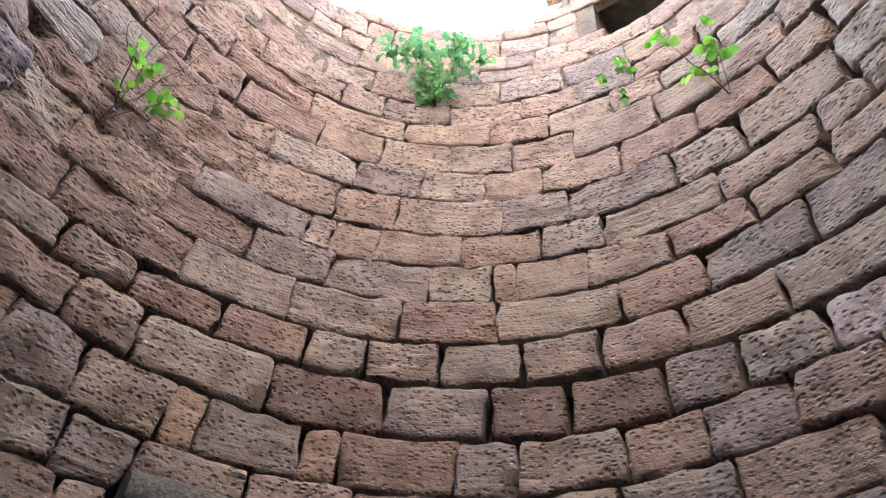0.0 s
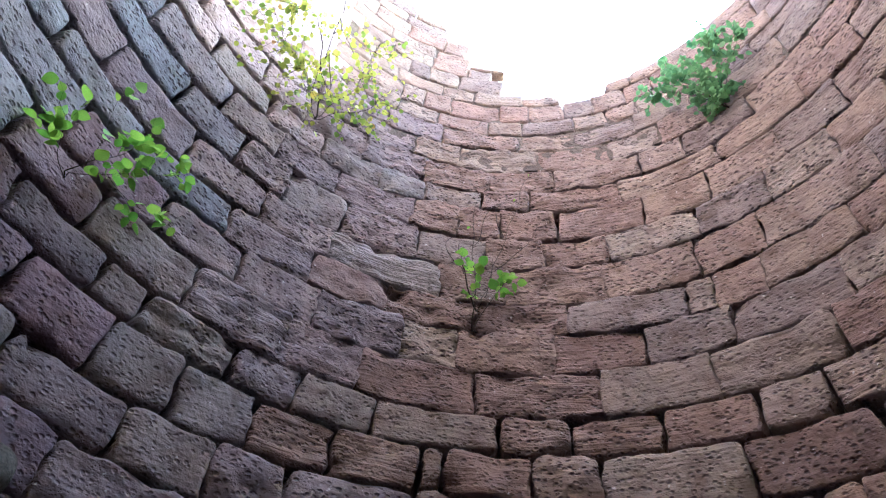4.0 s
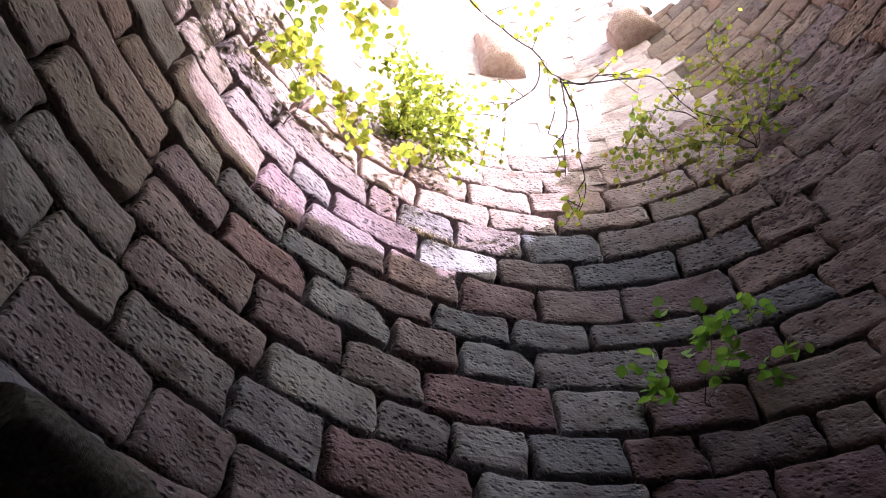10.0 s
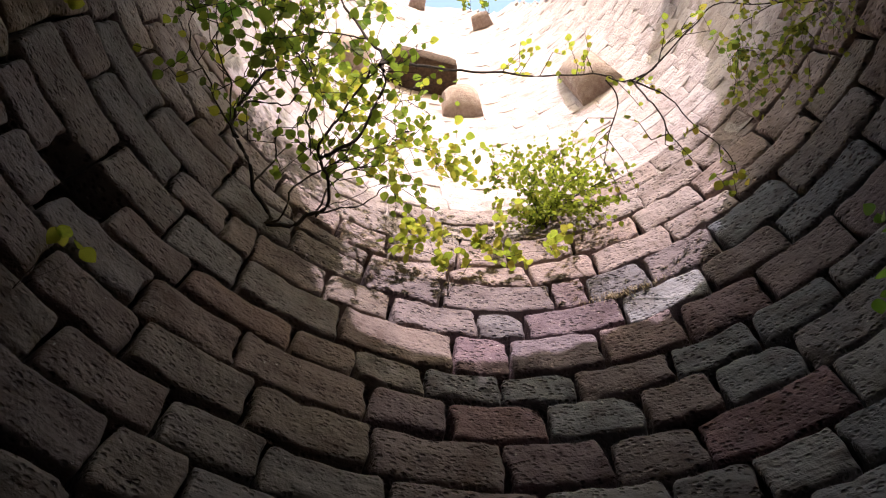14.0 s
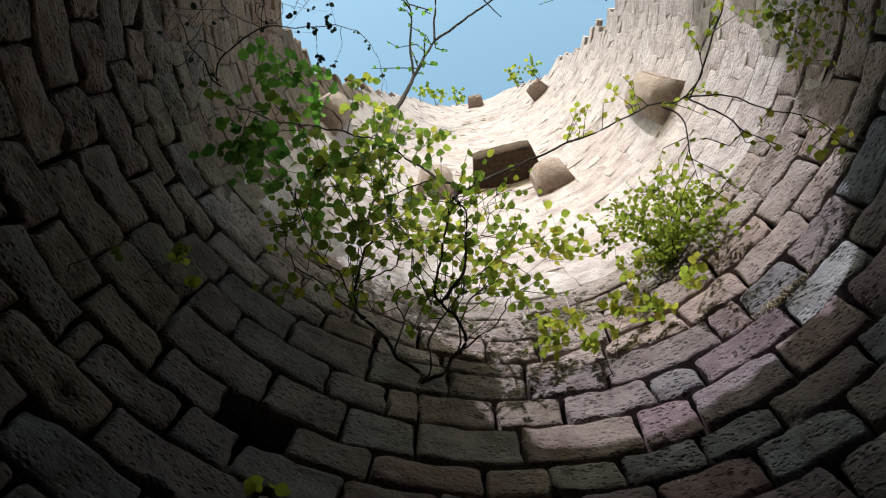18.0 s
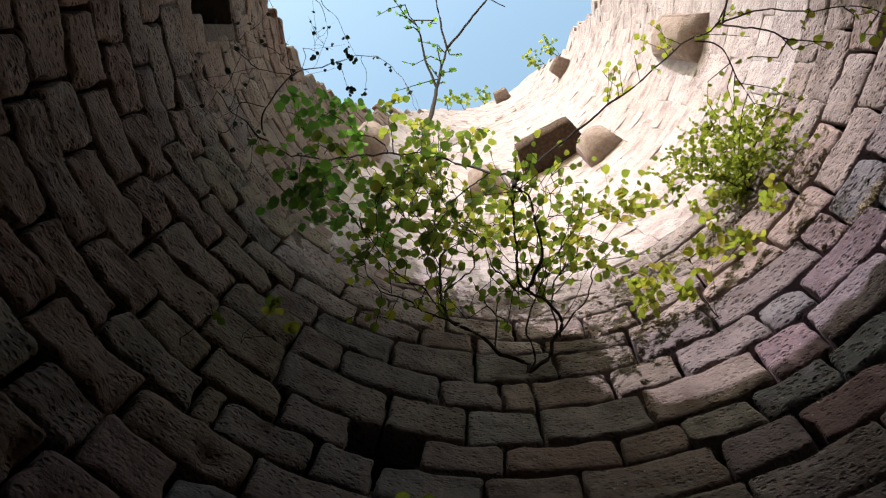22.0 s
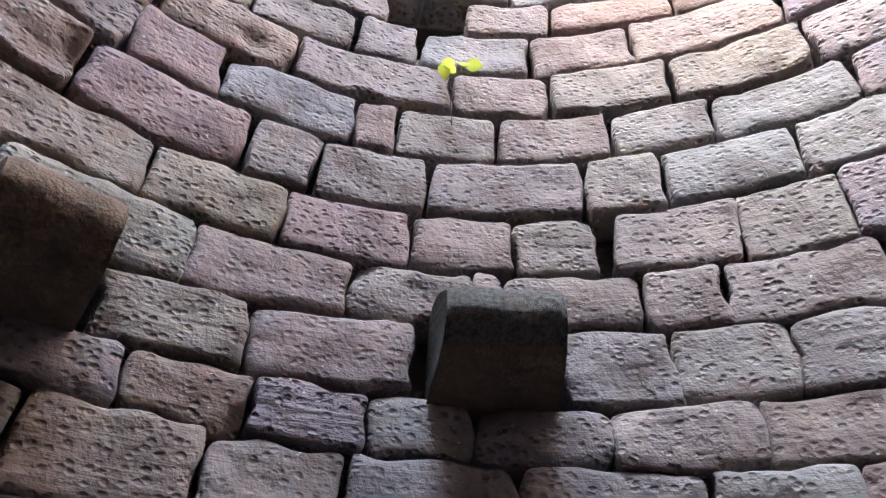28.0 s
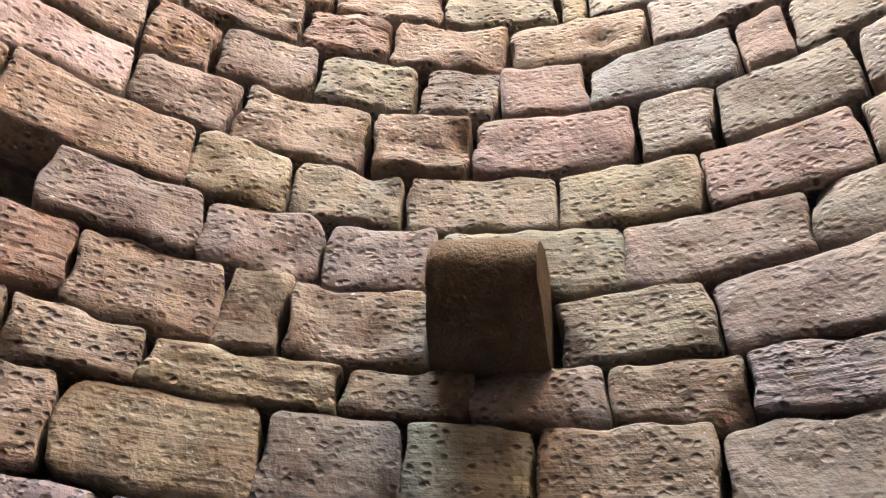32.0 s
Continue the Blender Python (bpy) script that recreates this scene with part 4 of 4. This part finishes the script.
# same shrub on its shaded side, shade carried by a darker leaf colour
plant("shrub", "side growth of the large shrub, its shade painted into darker leaves", "shrub", 12,
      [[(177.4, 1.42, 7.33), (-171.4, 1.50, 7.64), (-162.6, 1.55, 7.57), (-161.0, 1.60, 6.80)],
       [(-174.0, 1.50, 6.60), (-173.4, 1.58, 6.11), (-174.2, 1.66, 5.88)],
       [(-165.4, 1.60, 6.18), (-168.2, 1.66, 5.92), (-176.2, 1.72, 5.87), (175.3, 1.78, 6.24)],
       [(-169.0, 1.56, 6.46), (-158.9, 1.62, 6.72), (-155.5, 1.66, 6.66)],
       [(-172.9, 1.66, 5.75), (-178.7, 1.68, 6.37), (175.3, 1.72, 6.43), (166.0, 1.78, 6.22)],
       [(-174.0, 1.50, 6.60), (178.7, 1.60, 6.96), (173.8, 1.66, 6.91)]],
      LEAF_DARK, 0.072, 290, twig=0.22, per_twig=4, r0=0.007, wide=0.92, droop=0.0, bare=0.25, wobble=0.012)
# same shrub on its sunny side, sun carried by a yellower leaf colour
plant("shrub", "side growth of the large shrub, sunlight painted into yellow-green leaves", "shrub", 26,
      [[(132.2, 1.75, 6.15), (126.6, 1.70, 6.20), (118.1, 1.70, 6.71), (111.6, 1.70, 6.79)],
       [(130.0, 2.10, 5.84), (121.7, 1.90, 6.25), (112.7, 1.80, 6.66), (104.9, 1.75, 6.80)],
       [(137.3, 1.66, 5.94), (140.8, 1.70, 6.35), (140.4, 1.65, 7.13), (137.3, 1.60, 7.37)],
       [(134.2, 1.60, 5.83), (128.5, 1.60, 6.13), (123.0, 1.60, 6.32), (119.9, 1.60, 6.11)]],
      LEAF_YELLOW, 0.062, 270, twig=0.34, per_twig=4, r0=0.006, wide=0.92, droop=0.0, bare=0.35, wobble=0.012)
# the bough's backlit look is partly painted by its darker leaf tints
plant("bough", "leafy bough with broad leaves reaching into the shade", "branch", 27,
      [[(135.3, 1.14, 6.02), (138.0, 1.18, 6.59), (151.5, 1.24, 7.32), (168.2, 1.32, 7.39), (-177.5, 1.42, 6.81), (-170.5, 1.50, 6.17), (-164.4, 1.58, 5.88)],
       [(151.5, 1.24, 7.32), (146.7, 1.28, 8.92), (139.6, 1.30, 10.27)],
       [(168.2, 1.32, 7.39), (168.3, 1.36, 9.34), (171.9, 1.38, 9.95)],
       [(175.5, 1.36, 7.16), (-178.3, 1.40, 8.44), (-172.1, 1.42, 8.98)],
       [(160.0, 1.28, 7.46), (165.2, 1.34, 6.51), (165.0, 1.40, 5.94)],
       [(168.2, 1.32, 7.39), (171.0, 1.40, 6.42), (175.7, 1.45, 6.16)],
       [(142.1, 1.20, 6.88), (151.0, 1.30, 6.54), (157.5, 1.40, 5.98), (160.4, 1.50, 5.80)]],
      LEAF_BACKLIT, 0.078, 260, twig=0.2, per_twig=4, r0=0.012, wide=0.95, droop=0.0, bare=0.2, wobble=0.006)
# the long bough across the shaft
plant("bough", "long thin bare bough arching across the shaft with leafy ends", "branch", 13,
      [[(136.9, 1.14, 6.10), (130.3, 1.13, 6.49), (111.1, 1.14, 7.17), (94.3, 1.16, 7.28), (81.6, 1.20, 7.20), (67.7, 1.24, 6.78), (57.2, 1.27, 6.13)],
       [(57.2, 1.27, 6.13), (50.2, 1.32, 6.15), (43.4, 1.36, 6.36), (35.4, 1.40, 6.33)],
       [(57.2, 1.27, 6.13), (53.8, 1.40, 5.94), (53.1, 1.55, 5.77), (53.2, 1.75, 5.56), (53.6, 1.90, 5.51)],
       [(61.8, 1.26, 6.38), (62.7, 1.40, 6.23), (68.4, 1.50, 6.11), (72.8, 1.60, 5.94)],
       [(57.2, 1.27, 6.03), (38.2, 1.40, 6.29), (28.7, 1.50, 6.44), (24.4, 1.70, 6.13), (19.1, 1.90, 6.06)],
       [(57.2, 1.27, 6.03), (57.8, 1.35, 5.69), (59.2, 1.45, 5.39), (59.1, 1.55, 5.29)]],
      LEAF_YELLOW, 0.05, 150, twig=0.3, per_twig=4, r0=0.0125, bare=0.5, wobble=0.005)
plant("sapling", "slender forked sapling leaning out high against the sky", "tree", 14,
      [[(158.0, 2.40, 11.00), (162.1, 2.12, 13.50), (163.8, 1.75, 15.20), (166.0, 1.49, 16.20), (171.4, 1.04, 17.40), (176.7, 0.76, 18.00)],
       [(176.7, 0.76, 18.00), (-146.2, 0.61, 18.60), (-92.2, 0.91, 19.20), (-68.6, 1.62, 19.80)],
       [(176.7, 0.76, 18.00), (157.3, 0.16, 18.80), (9.2, 0.52, 19.60), (6.8, 1.17, 20.20), (11.9, 2.29, 20.80), (19.6, 3.23, 21.20), (28.5, 3.95, 21.40)],
       [(166.0, 1.49, 16.20), (-168.6, 1.19, 17.00), (-139.8, 1.08, 17.60), (-125.4, 1.30, 18.00)],
       [(6.8, 1.17, 20.20), (-16.3, 0.99, 20.30), (-7.2, 0.75, 20.30), (32.4, 1.03, 20.00)]],
      LEAF_DARK, 0.1, 110, twig=0.7, per_twig=4, r0=0.06, bare=0.6, wobble=0.003)
# hanging growth on the east side
plant("hanging_shrub", "thin hanging shrub with small yellowing leaves", "shrub", 15,
      [[(16.9, 2.20, 6.16), (21.5, 1.97, 6.33), (29.4, 1.79, 6.54), (37.7, 1.74, 6.31)],
       [(16.9, 2.20, 6.16), (13.4, 1.96, 6.64), (11.4, 1.91, 7.31)],
       [(16.9, 2.20, 6.16), (23.8, 1.91, 5.99), (32.2, 1.79, 5.90), (41.9, 1.80, 6.17)],
       [(16.9, 2.20, 6.16), (9.6, 1.96, 6.32), (6.8, 1.85, 6.38)]],
      LEAF_RUSTY, 0.042, 290, twig=0.28, per_twig=5, r0=0.006, bare=0.15, droop=0.6, extra=300)
# sunlit bush in the north
plant("bush", "dense sunlit bush of small leaves on the wall", "bush", 16,
      [[(85.4, 2.20, 6.54), (78.7, 2.02, 6.60), (72.8, 1.95, 6.49)], [(85.4, 2.20, 6.54), (80.9, 2.00, 6.98), (78.4, 1.95, 7.31)],
       [(85.4, 2.20, 6.54), (87.1, 1.96, 6.96), (88.5, 1.88, 7.28)], [(85.4, 2.20, 6.54), (80.6, 2.00, 6.76), (75.7, 1.95, 6.86)],
       [(85.4, 2.20, 6.54), (88.0, 1.97, 6.66), (94.8, 1.81, 6.72)], [(85.4, 2.20, 6.54), (82.0, 2.00, 6.51), (76.5, 2.00, 6.23)]],
      LEAF_SMALL, 0.038, 290, twig=0.22, per_twig=6, r0=0.008, bare=0.0, extra=1150)
plant("sprig", "bright yellow-green leafy sprig in the sun", "plant", 17,
      [[(105.5, 2.20, 5.56), (105.5, 2.10, 5.63), (108.2, 2.05, 5.77), (115.1, 2.03, 5.75)],
       [(105.5, 2.20, 5.56), (101.1, 2.05, 5.78), (97.6, 2.00, 6.05), (95.5, 1.98, 6.22)],
       [(101.1, 2.05, 5.78), (93.8, 2.03, 5.87), (86.2, 2.03, 5.86)],
       [(108.2, 2.05, 5.77), (110.7, 2.00, 5.91), (113.4, 2.00, 5.94)]],
      LEAF_YELLOW, 0.062, 200, twig=0.17, per_twig=4, r0=0.004, bare=0.3)
plant("sprig", "fresh green broad-leaved sprig on the shaded wall", "plant", 18,
      [[(43.1, 2.20, 4.14), (43.2, 2.10, 4.18), (42.4, 2.03, 4.32), (41.9, 2.00, 4.54)],
       [(43.1, 2.20, 4.14), (40.1, 2.08, 4.23), (37.0, 2.02, 4.35), (33.2, 2.00, 4.52)],
       [(43.1, 2.20, 4.14), (47.4, 2.08, 4.12), (49.2, 2.03, 4.18)],
       [(43.2, 2.10, 4.18), (45.2, 2.04, 4.34), (47.3, 2.00, 4.48)],
       [(40.1, 2.08, 4.23), (36.4, 2.06, 4.20), (33.1, 2.05, 4.25)]],
      LEAF_FRESH, 0.062, 120, twig=0.16, per_twig=4, r0=0.003, bare=0.15)
plant("sprig", "small twiggy shrub with a few fresh leaves", "plant", 19,
      [[(-19.7, 2.20, 4.63), (-19.4, 2.11, 4.78), (-18.0, 2.06, 5.08)], [(-19.7, 2.20, 4.63), (-22.0, 2.08, 4.85), (-25.0, 2.06, 4.99)],
       [(-19.9, 2.11, 4.81), (-21.2, 2.08, 5.02), (-21.5, 2.06, 5.22)]],
      LEAF_FRESH, 0.062, 40, twig=0.11, per_twig=3, r0=0.005, bare=0.45)
plant("bare_twig", "bare dark twigs on the eroded wall", "twig", 20,
      [[(-19.5, 2.20, 4.81), (-16.5, 2.08, 5.01), (-15.2, 2.06, 5.28)], [(-17.5, 2.08, 5.10), (-17.1, 2.04, 5.46), (-17.9, 2.08, 5.78)],
       [(-19.5, 2.20, 4.81), (-23.5, 2.06, 5.39), (-27.8, 2.08, 6.12)], [(-17.3, 2.08, 5.29), (-20.2, 2.08, 5.57), (-22.0, 2.08, 5.80)],
       [(-16.5, 2.08, 5.01), (-13.1, 2.04, 5.18), (-13.9, 2.06, 5.50), (-11.8, 2.04, 5.63)], [(-20.7, 2.08, 5.06), (-25.8, 2.06, 5.21), (-30.6, 2.08, 5.60)],
       [(-23.5, 2.06, 5.39), (-22.1, 2.06, 5.66), (-23.9, 2.08, 5.93)]],
      LEAF_FRESH, 0.03, 3, twig=0.1, per_twig=1, r0=0.006, bare=0.45)
plant("bush", "dense round-leaved green bush on a ledge", "bush", 21,
      [[(-69.8, 2.20, 6.40), (-68.9, 2.03, 6.62), (-67.0, 1.98, 6.92)],
       [(-69.8, 2.20, 6.40), (-62.8, 2.03, 6.66), (-57.5, 1.98, 6.80)],
       [(-69.8, 2.20, 6.40), (-74.3, 2.04, 6.64), (-79.5, 1.98, 6.78)],
       [(-69.8, 2.20, 6.40), (-72.7, 1.98, 6.72), (-74.1, 1.96, 6.98)],
       [(-69.8, 2.20, 6.40), (-64.6, 1.98, 6.70), (-62.8, 1.95, 6.98)]],
      LEAF_HAZY, 0.044, 295, twig=0.15, per_twig=6, r0=0.006, bare=0.05, wide=0.9, extra=520)
plant("sprig", "yellow-green leafy sprig rooted between blocks", "plant", 22,
      [[(-124.8, 2.20, 5.43), (-122.6, 2.05, 5.74), (-118.3, 2.00, 6.23)], [(-124.8, 2.20, 5.43), (-126.9, 2.06, 5.69), (-128.3, 2.01, 6.03)]],
      LEAF_FRESH, 0.075, 36, twig=0.1, per_twig=4, r0=0.005, bare=0.3)
plant("sprig", "small fern-like green sprig under the opening", "plant", 23,
      [[(-108.0, 2.20, 6.62), (-106.2, 2.10, 6.46), (-104.5, 2.10, 6.29)], [(-108.0, 2.20, 6.62), (-108.6, 2.10, 6.36), (-108.3, 2.10, 6.03)]],
      LEAF_DARK, 0.06, 24, twig=0.08, per_twig=4, r0=0.003, bare=0.2)
plant("sprig", "tiny sprig with two yellow leaves in a joint", "plant", 24,
      [[(154.0, 2.20, 3.90), (154.8, 2.16, 4.07), (155.1, 2.15, 4.19)], [(154.0, 2.20, 3.90), (153.4, 2.16, 4.09), (153.0, 2.15, 4.22)]],
      LEAF_YELLOW, 0.06, 5, twig=0.04, per_twig=2, r0=0.002, bare=0.85)
plant("sprig", "small green sprig on the dark wall", "plant", 25,
      [[(-174.2, 2.20, 4.60), (-174.2, 2.12, 4.74), (-175.2, 2.12, 4.88)], [(180.0, 2.20, 4.94), (180.0, 2.12, 5.12), (179.0, 2.12, 5.29)], [(180.0, 2.20, 4.94), (177.1, 2.12, 5.01), (176.1, 2.12, 5.10)]],
      LEAF, 0.06, 20, twig=0.08, per_twig=3, r0=0.003, bare=0.4)


def grass(deg, z, count, seed):
    rng = random.Random(seed)
    v, f = [], []
    for _ in range(count):
        a, ln = deg + rng.gauss(0, 2.0), rng.uniform(0.08, 0.22)
        p = cyl(a, R + 0.01, z + rng.uniform(-0.03, 0.03))
        inward = cyl(a + rng.gauss(0, 30), -1, 0)
        b = len(v)
        w = cyl(a + 90, 0.0018, 0)
        for k in range(5):
            s = k / 4
            q = p + inward * (ln * 0.5 * s) + cyl(a + 90, rng.gauss(0, 0.006), 0) + Vector((0, 0, ln * (0.5 * s - 1.1 * s * s)))
            v += [q - w * (1 - s * 0.8), q + w * (1 - s * 0.8)]
        for k in range(4):
            f.append((b + 2 * k, b + 2 * k + 1, b + 2 * k + 3, b + 2 * k + 2))
    return tagged(part("grass_tuft", v, f, STRAW), "dry straw-coloured grass tuft hanging from a joint", "grass", kind="stuff")


grass(80.1, 5.41, 70, 5)
grass(75.5, 5.40, 40, 6)


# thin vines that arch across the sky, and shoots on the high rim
# silhouette darkness is in the leaf colour of the vine and the tangle
plant("vine", "thin bare vine arching over with a string of small leaves painted as dark silhouettes", "vine", 31,
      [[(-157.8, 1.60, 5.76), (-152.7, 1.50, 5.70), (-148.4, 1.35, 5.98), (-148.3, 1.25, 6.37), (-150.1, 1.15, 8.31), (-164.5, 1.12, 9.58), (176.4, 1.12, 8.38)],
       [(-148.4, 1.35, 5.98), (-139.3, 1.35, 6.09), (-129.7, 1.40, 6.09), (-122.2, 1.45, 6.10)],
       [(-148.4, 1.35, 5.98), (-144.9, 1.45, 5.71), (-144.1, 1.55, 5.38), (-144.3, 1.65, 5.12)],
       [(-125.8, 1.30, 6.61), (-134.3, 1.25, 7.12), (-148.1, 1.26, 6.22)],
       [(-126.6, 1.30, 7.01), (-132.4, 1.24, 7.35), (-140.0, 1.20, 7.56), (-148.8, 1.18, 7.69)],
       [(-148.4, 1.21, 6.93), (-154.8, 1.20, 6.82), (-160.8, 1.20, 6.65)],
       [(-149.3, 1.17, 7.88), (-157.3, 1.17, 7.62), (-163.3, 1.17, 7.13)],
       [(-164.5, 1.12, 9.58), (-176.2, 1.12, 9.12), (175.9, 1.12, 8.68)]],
      LEAF_SILHOUETTE, 0.035, 50, twig=0.05, per_twig=3, r0=0.0055, bare=0.5, wobble=0.004)
plant("bare_twig", "tangle of thin dry twigs with a few leaves painted as dark silhouettes", "twig", 32,
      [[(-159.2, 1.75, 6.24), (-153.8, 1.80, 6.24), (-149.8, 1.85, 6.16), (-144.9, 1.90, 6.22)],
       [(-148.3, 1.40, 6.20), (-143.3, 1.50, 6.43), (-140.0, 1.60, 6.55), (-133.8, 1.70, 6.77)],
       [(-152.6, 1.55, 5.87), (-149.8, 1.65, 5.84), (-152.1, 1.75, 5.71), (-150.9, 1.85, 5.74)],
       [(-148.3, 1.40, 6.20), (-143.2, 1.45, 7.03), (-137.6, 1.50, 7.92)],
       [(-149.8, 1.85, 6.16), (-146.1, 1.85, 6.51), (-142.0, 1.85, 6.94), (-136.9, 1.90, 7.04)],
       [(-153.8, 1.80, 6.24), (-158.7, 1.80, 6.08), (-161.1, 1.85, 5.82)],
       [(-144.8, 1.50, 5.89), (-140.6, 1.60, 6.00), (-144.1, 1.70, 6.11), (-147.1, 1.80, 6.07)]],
      LEAF_SILHOUETTE, 0.035, 44, twig=0.22, per_twig=1, r0=0.006, bare=0.2, wobble=0.012)
for k, a in enumerate((152, 141, 127, 79, 70)):
    z0 = rim(a) - 0.1
    plant("rim_shoot", "leafy shoots growing on the high broken rim", "plant", 40 + k,
          [[(a, 2.2, z0), (a + 2, 2.05, z0 + 0.5), (a - 1, 1.95, z0 + 1.2)], [(a, 2.2, z0), (a - 3, 2.05, z0 + 0.5), (a - 5, 1.9, z0 + 0.9)]],
          LEAF, 0.10, 34, twig=0.25, per_twig=4, r0=0.012, bare=0.3)
